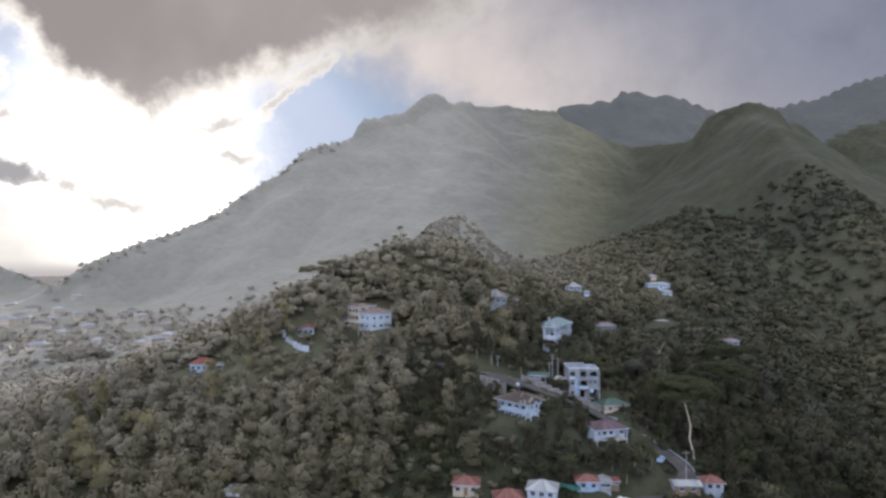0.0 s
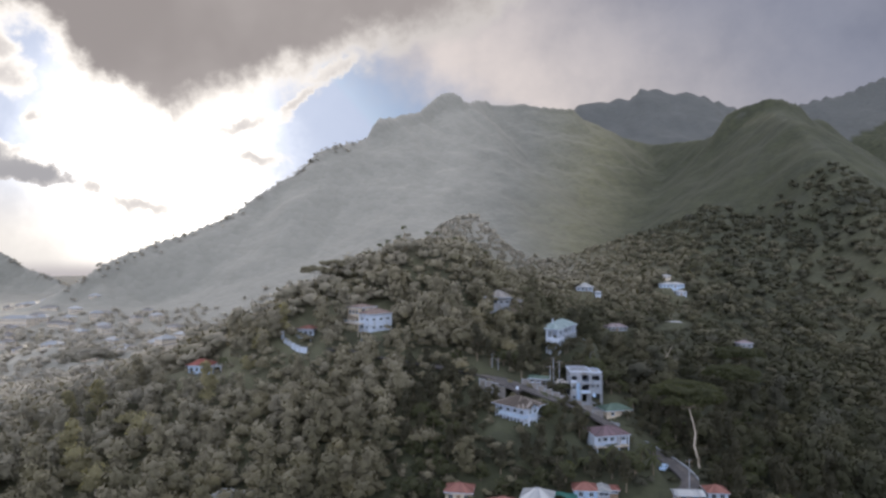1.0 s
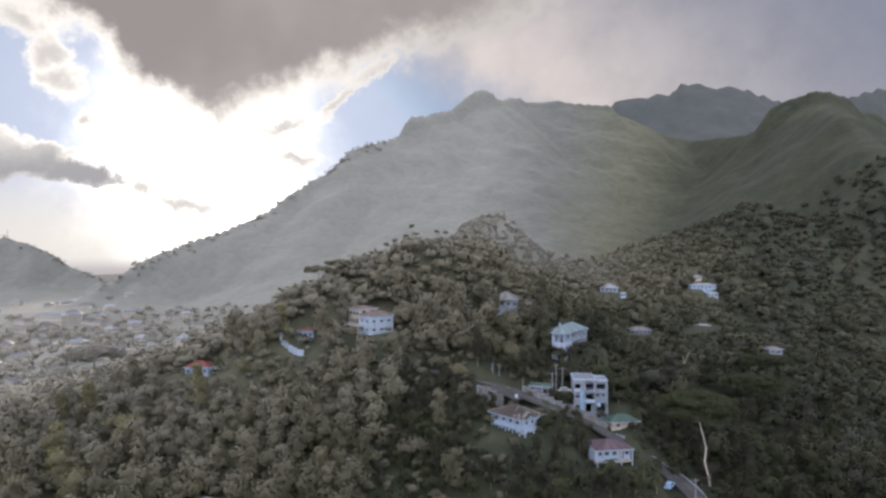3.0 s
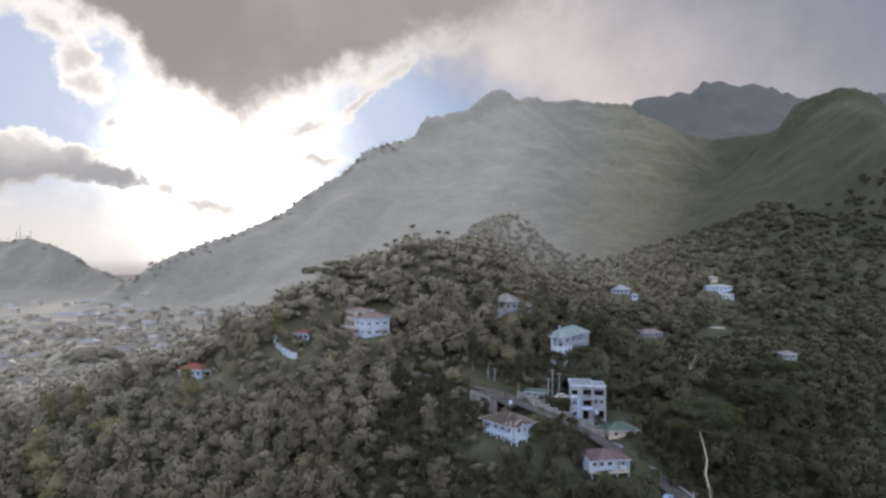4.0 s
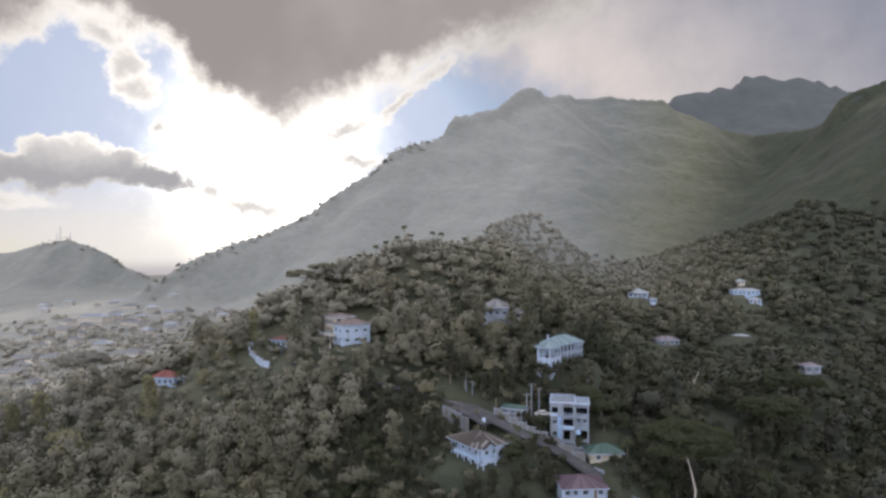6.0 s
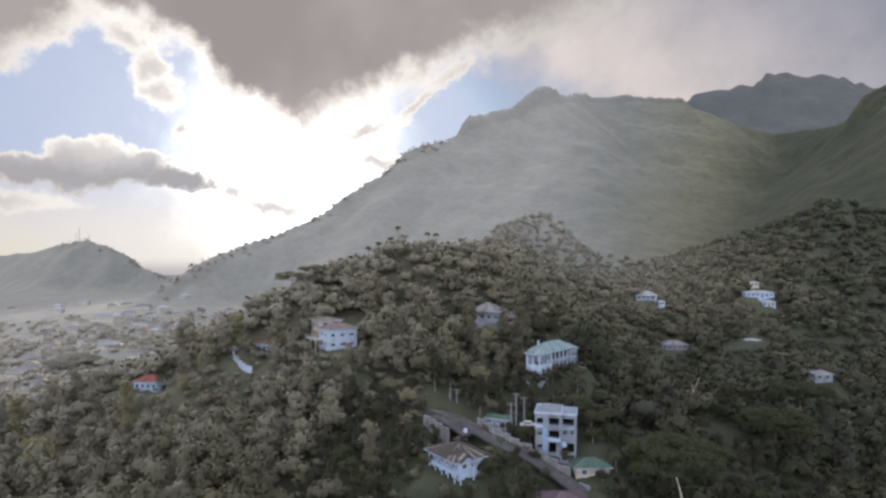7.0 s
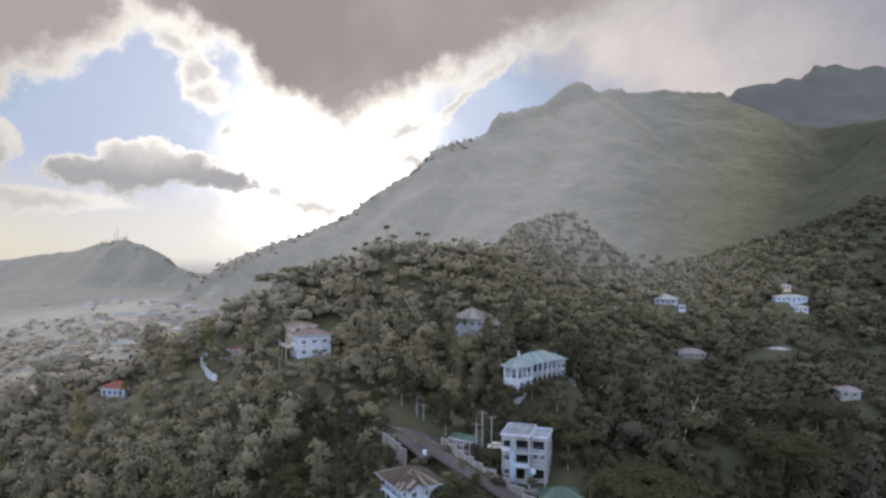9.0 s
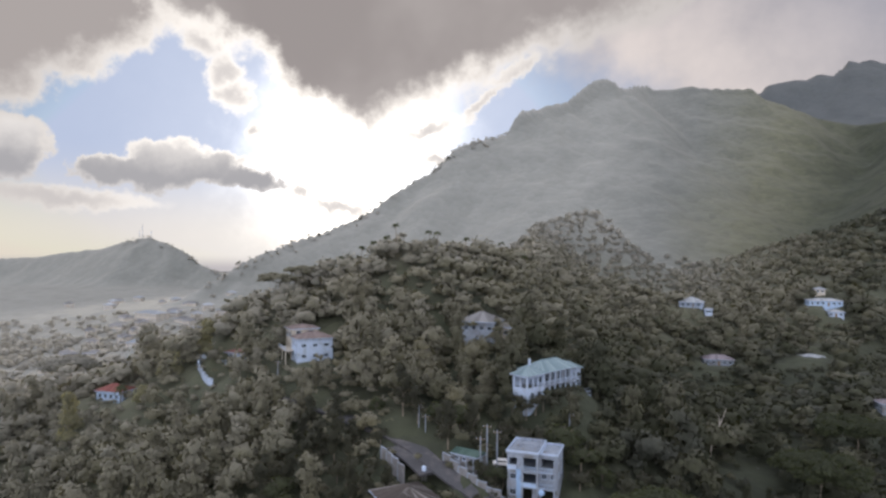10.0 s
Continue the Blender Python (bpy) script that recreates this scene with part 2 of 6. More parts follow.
def woods_material():
    """Crowns of the joined woods: soft leaf masses, light passing through."""
    m, nt, b = material("woods", 0.8)
    geo = nt.nodes.new("ShaderNodeNewGeometry")
    where = geo.outputs["Position"]
    fine, trees = fbm(nt, where, 0.9, 5.0, 0.65), fbm(nt, where, 0.11, 2.0, 0.5)
    t = calc(nt, "ADD", calc(nt, "MULTIPLY", geo.outputs["Random Per Island"], 0.14), calc(nt, "ADD", calc(nt, "MULTIPLY", fine, 0.6), calc(nt, "MULTIPLY", calc(nt, "SUBTRACT", trees, 0.38), 0.9)))
    c = hazed_tone(nt, b, where, step(nt, t, 0.0, 1.0), 0.8)
    hue = fbm(nt, where, 0.06, 3.0, 0.6)
    c = mix(nt, step(nt, hue, 0.5, 0.75, 0.0, 0.5), c, mix(nt, 1.0, c, (1.25, 1.12, 0.72), "MULTIPLY"))
    nt.links.new(c, b.inputs["Base Color"])
    b.inputs["Specular IOR Level"].default_value = 0.2
    nt.links.new(node(nt, "ShaderNodeBump", Strength=0.25, Distance=0.6, Height=fine).outputs[0], b.inputs["Normal"])
    tr = node(nt, "ShaderNodeBsdfTranslucent", Color=mix(nt, 1.0, c, (1.7, 1.6, 1.1), "MULTIPLY"))
    ms = node(nt, "ShaderNodeMixShader", Fac=0.25)
    nt.links.new(b.outputs[0], ms.inputs[1])
    nt.links.new(tr.outputs[0], ms.inputs[2])
    nt.links.new(ms.outputs[0], nt.nodes["Material Output"].inputs["Surface"])
    return m


WOODS = woods_material()


def ground_material():
    """Treetops and undergrowth seen from afar, with bare rock on the steepest faces."""
    m, nt, b = material("forest_canopy", 0.95)
    geo = nt.nodes.new("ShaderNodeNewGeometry")
    where = geo.outputs["Position"]
    fine = fbm(nt, where, 0.22, 6.0, 0.65)
    crowns = node(nt, "ShaderNodeTexVoronoi", Scale=0.10)
    warp = node(nt, "ShaderNodeVectorMath")
    warp.operation = "MULTIPLY_ADD"
    for k, v in enumerate((fbm(nt, where, 0.16, 3.0, 0.6, 1), (9.0, 9.0, 9.0), where)):
        link(nt, warp.inputs[k], v)
    nt.links.new(warp.outputs[0], crowns.inputs["Vector"])
    own = node(nt, "ShaderNodeSeparateColor", Color=crowns.outputs["Color"]).outputs[0]
    grain = step(nt, calc(nt, "ADD", calc(nt, "MULTIPLY", fine, 0.6), calc(nt, "MULTIPLY", own, 0.45)), 0.1, 0.95)
    c = hazed_tone(nt, b, where, grain, 0.7, 0.35)
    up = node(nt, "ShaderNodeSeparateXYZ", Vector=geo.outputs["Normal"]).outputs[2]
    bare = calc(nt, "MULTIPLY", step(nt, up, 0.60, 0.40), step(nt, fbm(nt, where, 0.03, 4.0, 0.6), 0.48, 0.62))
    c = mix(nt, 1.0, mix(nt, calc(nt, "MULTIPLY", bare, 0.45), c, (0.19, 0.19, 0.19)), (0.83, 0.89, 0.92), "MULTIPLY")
    nt.links.new(c, b.inputs["Base Color"])
    tops = calc(nt, "SUBTRACT", calc(nt, "MULTIPLY", fine, 0.2), crowns.outputs["Distance"])
    bp = node(nt, "ShaderNodeBump", Strength=0.3, Distance=3.0, Height=tops)
    nt.links.new(bp.outputs[0], b.inputs["Normal"])
    return m


GROUND = ground_material()


# ---- the lie of the land ----
# crests: x, y, height; each falls away by FALL * (1 - exp(-distance / REACH))
CRESTS = [
    # the main mountain, from its foot in the west to its summit
    (370.0, 430.0, [(-500, 790, 98), (-460, 880, 142), (-390, 970, 186), (-358, 1015, 212), (-290, 1100, 276), (-253, 1135, 318), (-176, 1200, 355), (-118, 1263, 408),
                    (-80, 1300, 424), (-38, 1362, 468), (-5, 1380, 474), (26, 1390, 466), (48, 1500, 492), (155, 1490, 488), (270, 1500, 482), (380, 1550, 440), (470, 1530, 414), (540, 1400, 402)]),
    # the high range behind
    (520.0, 640.0, [(380, 2230, 650), (424, 2200, 660), (594, 2200, 680), (632, 2219, 712), (707, 2215, 706), (801, 2200, 696), (910, 2200, 656), (960, 2200, 636), (1200, 2150, 605)]),
    # eastern peak with its long spur
    (330.0, 330.0, [(520, 1330, 395), (593, 1206, 430), (660, 1240, 412), (720, 1290, 420)]),
    (290.0, 360.0, [(593, 1206, 424), (520, 980, 350), (440, 740, 232), (360, 500, 140), (330, 330, 104), (300, 160, 88)]),
    (420.0, 480.0, [(720, 1500, 430), (903, 1700, 536), (978, 1700, 555), (1039, 1700, 572), (1138, 1700, 612), (1195, 1700, 628), (1500, 1600, 700), (1900, 1300, 640)]),
    # the wooded hill with its back ridge up to the mountain
    (76.0, 112.0, [(-215, 90, 72), (-170, 165, 84), (-118, 225, 99), (-82, 250, 112), (-58, 272, 134), (-40, 287, 142), (-19, 300, 152), (4, 318, 150), (8, 360, 146)]),
    (110.0, 130.0, [(4, 330, 144), (14, 420, 150), (-5, 568, 174), (20, 690, 192)]),
    (45.0, 75.0, [(-10, 297, 150), (26, 264, 130), (46, 243, 115), (46, 207, 103), (50, 182, 93), (62, 150, 83), (66, 110, 74)]),
    # the bench that the road follows, and a foothill in the valley
    (42.0, 62.0, [(-48, 246, 116), (-20, 238, 114), (5, 226, 111.5), (24, 213, 108.5), (37, 212, 107)]),
    (40.0, 62.0, [(-190, 455, 80), (-278, 448, 84), (-330, 480, 76)]),
    # floor of the eastern valley, rising to the north
    (45.0, 150.0, [(85, 235, 94), (96, 256, 97), (118, 285, 102.5), (138, 303, 106.5), (136, 350, 104.5), (136, 400, 105), (150, 440, 113), (158, 463, 120), (160, 484, 130), (205, 580, 150), (300, 760, 205)]),
    (45.0, 110.0, [(45, 440, 135), (89, 442, 125), (125, 415, 109)]),
    (45.0, 110.0, [(60, 400, 114), (98, 381, 104.5), (136, 390, 104)]),
    # western hill across the valley
    (190.0, 230.0, [(-600, 1130, 92), (-700, 1150, 94), (-761, 1166, 98), (-830, 1185, 122), (-905, 1195, 156), (-979, 1205, 174), (-1060, 1215, 164), (-1250, 1260, 144), (-1600, 1300, 130)]),
]

# steep tops along the crests: bluffs, domes and notches, which stand above the slopes
BLUFFS = [
    (46.0, 26.0, [(-500, 790, 106), (-477, 841, 139), (-441, 905, 168), (-409, 945, 184), (-361, 1011, 218), (-339, 1039, 246), (-311, 1073, 273), (-282, 1108, 297), (-266, 1123, 314), (-255, 1133, 336), (-225, 1158, 355),
                  (-195, 1184, 363), (-174, 1201, 374), (-161, 1219, 407), (-155, 1226, 417), (-118, 1263, 430), (-80, 1300, 447), (-59, 1338, 477), (-39, 1361, 496), (-17, 1377, 505), (1, 1382, 501), (16, 1387, 484)]),
    (46.0, 26.0, [(16, 1387, 484), (28, 1398, 488), (41, 1463, 512), (62, 1499, 517), (78, 1497, 507), (115, 1494, 503), (155, 1490, 506), (182, 1492, 500), (223, 1496, 496), (270, 1500, 495)]),
    (70.0, 40.0, [(408, 2211, 671), (485, 2200, 684), (525, 2200, 692), (594, 2200, 694), (624, 2214, 727), (659, 2217, 736), (707, 2213, 721), (801, 2200, 710), (851, 2200, 696), (910, 2200, 672), (959, 2199, 652)]),
    (46.0, 40.0, [(530, 1262, 428), (548, 1245, 436), (588, 1211, 446), (612, 1215, 446), (656, 1238, 438)]),
    (46.0, 40.0, [(903, 1703, 551), (932, 1700, 561), (978, 1700, 570), (1000, 1700, 570), (1039, 1700, 587), (1077, 1700, 606), (1138, 1700, 627), (1195, 1698, 642), (1300, 1670, 665)]),
    (40.0, 40.0, [(-1374, 1274, 136), (-1275, 1263, 153), (-1148, 1236, 159), (-1066, 1216, 176), (-980, 1205, 186), (-914, 1196, 168), (-866, 1190, 151), (-818, 1182, 124), (-792, 1174, 116), (-750, 1163, 108)]),
]


def lattice(ix, iy, seed):
    n = (ix.astype(np.int64) * 374761393 + iy.astype(np.int64) * 668265263 + seed * 974634541) & 0x7FFFFFFF
    n = ((n ^ (n >> 13)) * 1274126177) & 0x7FFFFFFF
    return ((n ^ (n >> 16)) & 0xFFFF) / 65535.0


def bumps(x, y, size, seed=1, octaves=4, rough=0.5):
    """Smooth noise about 0, from -1 to 1."""
    out, amp, total = np.zeros_like(x, dtype=float), 1.0, 0.0
    for k in range(octaves):
        u, v = x / size, y / size
        iu, iv = np.floor(u), np.floor(v)
        fu, fv = u - iu, v - iv
        fu, fv = fu * fu * (3 - 2 * fu), fv * fv * (3 - 2 * fv)
        a, b = lattice(iu, iv, seed + k), lattice(iu + 1, iv, seed + k)
        c, d = lattice(iu, iv + 1, seed + k), lattice(iu + 1, iv + 1, seed + k)
        out += amp * ((a * (1 - fu) + b * fu) * (1 - fv) + (c * (1 - fu) + d * fu) * fv - 0.5) * 2
        total += amp
        amp, size = amp * rough, size / 2.03
    return out / total


def raw_height(x, y):
    x, y = np.asarray(x, float), np.asarray(y, float)
    wx, wy = x + 14 * bumps(x, y, 90, 11, 3), y + 14 * bumps(x, y, 90, 17, 3)
    far = np.clip((y - 450) / 350, 0, 1)
    wx, wy = x + (wx - x) * (0.35 + 0.9 * far), y + (wy - y) * (0.35 + 0.9 * far)
    away = np.clip((np.hypot(x, y) - 1500) / 1500, 0, 1)
    west = np.clip((-x - 180) / 250, 0, 1) * np.clip((y - 330) / 350, 0, 1)
    total = np.exp((60.0 + 20 * west + 8 * bumps(x, y, 260, 3, 3) - 60 * away) / 7.0)
    nearest = np.full(x.shape, 1e4)
    for fall, reach, pts in CRESTS:
        best = np.full(x.shape, -1e3)
        for (x0, y0, z0), (x1, y1, z1) in zip(pts, pts[1:]):
            dx, dy = x1 - x0, y1 - y0
            t = np.clip(((wx - x0) * dx + (wy - y0) * dy) / (dx * dx + dy * dy), 0, 1)
            d = np.hypot(wx - x0 - t * dx, wy - y0 - t * dy)
            nearest = np.minimum(nearest, d)
            d = np.hypot(d, reach / 22) - reach / 22
            drop = fall * (1 - np.exp(-d / reach)) + 0.17 * d
            best = np.maximum(best, z0 + t * (z1 - z0) - drop)
        total += np.exp(best / 7.0)
    h = 7.0 * np.log(total)
    # gullies and cliffs of the mountains
    rough = np.clip((h - 130) / 200, 0, 1) * far * np.clip((nearest - 8) / 70, 0.12, 1)
    h = h + rough * (10 * bumps(x, y, 130, 23, 4) - 8 * np.abs(bumps(x, y, 75, 29, 3)) + 3)
    h = h + rough * np.clip((nearest - 50) / 130, 0, 1) * (18 * bumps(x, y, 150, 37, 4) - 12 * np.abs(bumps(x, y, 64, 43, 3)))
    total = np.exp(h / 5.0)
    for fall, reach, pts in BLUFFS:
        best = np.full(x.shape, -1e3)
        for (x0, y0, z0), (x1, y1, z1) in zip(pts, pts[1:]):
            dx, dy = x1 - x0, y1 - y0
            t = np.clip(((x - x0) * dx + (y - y0) * dy) / (dx * dx + dy * dy), 0, 1)
            d = np.hypot(x - x0 - t * dx, y - y0 - t * dy)
            best = np.maximum(best, z0 + t * (z1 - z0) - fall * (1 - np.exp(-(d / reach) ** 1.3)) - 0.8 * d)
        total += np.exp(best / 5.0)
    return 5.0 * np.log(total)


PADS = []      # level places: x, y, height, radius


def height(x, y):
    h = raw_height(x, y)
    for px, py, pz, r in PADS:
        d = np.hypot(np.asarray(x, float) - px, np.asarray(y, float) - py)
        w = np.clip((r * 1.7 - d) / (r * 0.7), 0, 1)
        w = w * w * (3 - 2 * w)
        h = h * (1 - w) + pz * w
    return h


def h1(x, y):
    return float(height(np.array([x]), np.array([y]))[0])


# ---- level plots and cleared ground: x, y, height, radius ----
PADS += [
    (46.5, 212, 103.5, 6), (46, 244, 119.0, 9), (23, 196, 101.0, 7), (49, 190, 94.6, 6), (-28, 250, 122.0, 9), (-54, 251, 117.0, 5), (-89, 239, 106.2, 5),
    (23, 266, 131.0, 7), (56, 206, 100.6, 4), (33, 213, 107.8, 4),
]
# ground before the houses, cleared so that they show to the camera
CLEARED = [(47, 203, 7), (51, 182, 7), (57, 199, 6), (-22, 244, 4.5), (-66, 250, 4.5), (30, 190, 6), (20, 187, 5), (53, 240, 4), (55, 181, 5)]

# places kept visible to the camera, trees before them held low: x, y, height of the foot, half the width
VIEW_TARGETS = [(44, 206, 105.0, 5), (49, 206, 105.0, 4), (42, 235, 120.4, 6), (50, 245, 120.0, 6), (55, 251, 119, 3), (18, 194, 102.2, 5), (26, 188, 101.4, 5), (31, 194, 102.5, 3),
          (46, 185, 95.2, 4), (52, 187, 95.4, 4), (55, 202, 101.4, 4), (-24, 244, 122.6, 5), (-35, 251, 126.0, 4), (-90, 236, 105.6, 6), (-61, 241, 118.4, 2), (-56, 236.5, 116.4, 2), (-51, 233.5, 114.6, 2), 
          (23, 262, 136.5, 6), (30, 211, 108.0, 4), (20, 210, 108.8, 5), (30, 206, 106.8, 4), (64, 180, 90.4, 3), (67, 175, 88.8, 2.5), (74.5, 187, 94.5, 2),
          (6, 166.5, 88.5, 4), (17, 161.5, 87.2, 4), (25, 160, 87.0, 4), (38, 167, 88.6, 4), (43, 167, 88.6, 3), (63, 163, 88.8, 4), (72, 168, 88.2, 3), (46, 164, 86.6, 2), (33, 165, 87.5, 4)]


def sightline_room(x, y):
    """How high a tree may grow here before it blocks the camera's sightline, from three points of its path, to such a
    place.
    """
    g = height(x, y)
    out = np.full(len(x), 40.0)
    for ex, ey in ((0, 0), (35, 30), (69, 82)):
        for fx, fy, fz, half in VIEW_TARGETS:
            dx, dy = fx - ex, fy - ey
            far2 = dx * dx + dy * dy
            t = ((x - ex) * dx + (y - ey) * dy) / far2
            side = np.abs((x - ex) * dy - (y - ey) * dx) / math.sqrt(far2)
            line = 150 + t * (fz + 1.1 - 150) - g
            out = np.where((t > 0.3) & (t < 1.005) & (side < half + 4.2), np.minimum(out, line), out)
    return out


def mesh_of(name, verts, faces, mats=(), smooth=False, slots=None):
    """A mesh from arrays of corners and of triangles or quads."""
    verts, faces = np.asarray(verts, np.float32), np.asarray(faces, np.int32)
    me = bpy.data.meshes.new(name)
    k = faces.shape[1]
    me.vertices.add(len(verts))
    me.vertices.foreach_set("co", verts.ravel())
    me.loops.add(faces.size)
    me.loops.foreach_set("vertex_index", faces.ravel())
    me.polygons.add(len(faces))
    me.polygons.foreach_set("loop_start", np.arange(0, faces.size, k, dtype=np.int32))
    me.polygons.foreach_set("use_smooth", np.full(len(faces), smooth))
    for mat in mats:
        me.materials.append(mat)
    if slots is not None:
        me.polygons.foreach_set("material_index", np.asarray(slots, np.int32))
    me.update(calc_edges=True)
    me.validate()
    return me


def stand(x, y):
    """Tone of the growth, 0 to 4: dark in the eastern valley, greyed by painted haze to the west and up the mountain,
    haze-blue on the far range.
    """
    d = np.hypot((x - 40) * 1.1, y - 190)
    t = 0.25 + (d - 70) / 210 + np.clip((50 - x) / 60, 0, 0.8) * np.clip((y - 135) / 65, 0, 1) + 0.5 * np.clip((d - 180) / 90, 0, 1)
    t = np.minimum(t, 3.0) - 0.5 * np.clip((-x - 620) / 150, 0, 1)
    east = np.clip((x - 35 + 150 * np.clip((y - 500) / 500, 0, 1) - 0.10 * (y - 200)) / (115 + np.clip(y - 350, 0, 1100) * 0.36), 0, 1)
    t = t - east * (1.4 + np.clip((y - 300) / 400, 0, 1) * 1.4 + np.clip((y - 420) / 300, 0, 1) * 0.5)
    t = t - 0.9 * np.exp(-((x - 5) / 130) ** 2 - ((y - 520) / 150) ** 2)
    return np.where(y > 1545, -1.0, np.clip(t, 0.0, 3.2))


# ---- forest ----
rng = np.random.default_rng(7)
PHI = (1 + 5 ** 0.5) / 2
ICO_V = np.array([(-1, PHI, 0), (1, PHI, 0), (-1, -PHI, 0), (1, -PHI, 0), (0, -1, PHI), (0, 1, PHI), (0, -1, -PHI), (0, 1, -PHI), (PHI, 0, -1), (PHI, 0, 1), (-PHI, 0, -1), (-PHI, 0, 1)])
ICO_V = ICO_V / np.linalg.norm(ICO_V[0])


def hull_faces(v):
    """The twenty faces: all triples of corners that are mutual neighbours, wound outwards."""
    edge = np.min([np.linalg.norm(v[0] - w) for w in v[1:]]) * 1.01
    out = []
    for a in range(12):
        for b in range(a + 1, 12):
            for c in range(b + 1, 12):
                if max(np.linalg.norm(v[a] - v[b]), np.linalg.norm(v[b] - v[c]), np.linalg.norm(v[a] - v[c])) < edge:
                    n = np.cross(v[b] - v[a], v[c] - v[a])
                    out.append((a, b, c) if n @ v[a] > 0 else (a, c, b))
    return np.array(out)


ICO_F = hull_faces(ICO_V)


def lobe(r, centre, size):
    v, f = ICO_V, ICO_F
    v = v * (1 + r.uniform(-0.28, 0.28, (len(v), 1)))
    return v * size + centre, f


def leaves(r, centre, size, count, blade, tilt=0.55):
    """Small three-cornered leaf sprays laid round a lobe like shingles, each tilted its own way, facing out."""
    d = r.normal(size=(count, 3))
    d[:, 2] = np.abs(d[:, 2]) * 1.1 - 0.3
    d /= np.linalg.norm(d, axis=1)[:, None]
    p = centre + d * size * r.uniform(0.72, 1.2, (count, 1))
    face = d * np.array([1, 1, 1 / max(0.3, size[2] / size[0])]) + tilt * r.normal(size=(count, 3))
    a = np.cross(face, r.normal(size=(count, 3)))
    a /= np.linalg.norm(a, axis=1)[:, None] + 1e-6
    b = np.cross(face, a)
    b /= np.linalg.norm(b, axis=1)[:, None] + 1e-6
    b *= np.where((np.cross(a, b) * d).sum(1) < 0, -1.0, 1.0)[:, None]
    w, h = r.uniform(0.7, 1.3, (count, 1)) * blade, r.uniform(0.45, 0.9, (count, 1)) * blade
    v = np.stack([p - a * w - b * h * 0.6, p + a * w - b * h * 0.6, p + b * h * 1.3 + a * w * r.uniform(-0.6, 0.6, (count, 1))], 1).reshape(-1, 3)
    return v, np.arange(count * 3).reshape(-1, 3)


def gather(pieces):
    vs, fs, n = [], [], 0
    for v, f in pieces:
        vs.append(v)
        fs.append(f + n)
        n += len(v)
    return np.concatenate(vs), np.concatenate(fs)


CROWNS = {"round": (6, 0.30, 0.62, 0.8), "tall": (6, 0.05, 0.34, 0.85), "flat": (8, 0.25, 0.85, 0.12)}     # lobes, how far out they sit, their height to width


def crown(seed, form="round", detail=1):
    """A crown 2 wide on its foot at 0, about 2 high, with the soft outward direction of each corner. detail 0: farther off, 1: near."""
    r = np.random.default_rng(seed)
    most_lobes, near, out, squash = CROWNS[form]
    n = ((most_lobes + 1) // 2, most_lobes)[detail]
    count, blade = (30, 94)[detail], (0.17, 0.095)[detail]
    pieces, ways = [], []
    for k in range(n):
        a, d = r.uniform(0, 6.3), (0.0 if k == 0 and form != "tall" else r.uniform(near, out))
        if form == "round":
            z, wide = 1.25 - 0.7 * d + r.uniform(-0.25, 0.2), (r.uniform(0.5, 0.68) if k == 0 else r.uniform(0.3, 0.48)) * (1.1, 1.0)[detail]
        elif form == "tall":
            t = (k + 0.6) / n
            z, wide = 0.5 + 2.1 * t, r.uniform(0.36, 0.5) * (1.15 - 0.35 * t) * (1.15, 1.0)[detail]
        else:
            z, wide = 1.65 - 0.45 * d * d + r.uniform(-0.22, 0.06), r.uniform(0.35, 0.6) * (1.0, 0.85)[detail]
        c, s = np.array([d * math.cos(a), d * math.sin(a), z]), np.array([1, 1, squash]) * wide
        for v, f in (lobe(r, c, s * (0.72, 0.64)[detail]), leaves(r, c, s * np.array([1, 1, 1.6 if form == "flat" else 1.0]), count, blade)):
            w = (v - c) / s * np.array([1, 1, 0.7 if form == "flat" else 1.0]) * 0.55 + (v - np.array([0, 0, 0.9])) * 0.45 + np.array([0, 0, 0.3])
            if len(v) == 3 * count:
                w = w + np.repeat(r.normal(0, 0.18, (count, 3)), 3, 0)
            w = w * (0.6, 0.8)[detail] + np.array([0, -0.1, 0.3]) * (1.3, 0.6)[detail]
            ways.append(w / (np.linalg.norm(w, axis=1)[:, None] + 1e-6))
            pieces.append((v, f))
    return (*gather(pieces), np.concatenate(ways))


def forest(name, spots, detail, label, forms):
    """Many crowns joined: spots are x, y, width, kind; each stands on the land."""
    kinds = [[crown(100 * k + 10 * detail + s, form, detail) for s in range(6)] for k, form in enumerate(forms)]
    z = height(spots[:, 0], spots[:, 1])
    # each crown takes the haze-graded tone of its place
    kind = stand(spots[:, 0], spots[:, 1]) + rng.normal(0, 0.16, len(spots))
    vs, fs, ns, ks, n = [], [], [], [], 0
    for (x, y, w, pick), g, m in zip(spots, z, kind):
        v, f, way = kinds[int(pick * len(kinds)) % len(kinds)][rng.integers(6)]
        a = rng.uniform(0, 6.3)
        c, s = math.cos(a), math.sin(a)
        tall = w / 2 * rng.uniform(0.85, 1.25) * (0.7, 0.95)[detail]
        vs.append(np.stack([(v[:, 0] * c - v[:, 1] * s) * w / 2 + x, (v[:, 0] * s + v[:, 1] * c) * w / 2 + y, v[:, 2] * tall + g - 0.10 * w], 1))
        ns.append(np.stack([way[:, 0] * c - way[:, 1] * s, way[:, 0] * s + way[:, 1] * c, way[:, 2]], 1))
        fs.append(f + n)
        ks.append(np.full(len(v), m))
        n += len(v)
    me = mesh_of(name, np.concatenate(vs), np.concatenate(fs), [WOODS], True)
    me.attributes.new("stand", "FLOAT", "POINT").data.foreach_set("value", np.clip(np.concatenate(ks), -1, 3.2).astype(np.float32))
    soften(me, np.concatenate(ns))
    return tagged(new(name, me), label, "forest", kind="stuff")


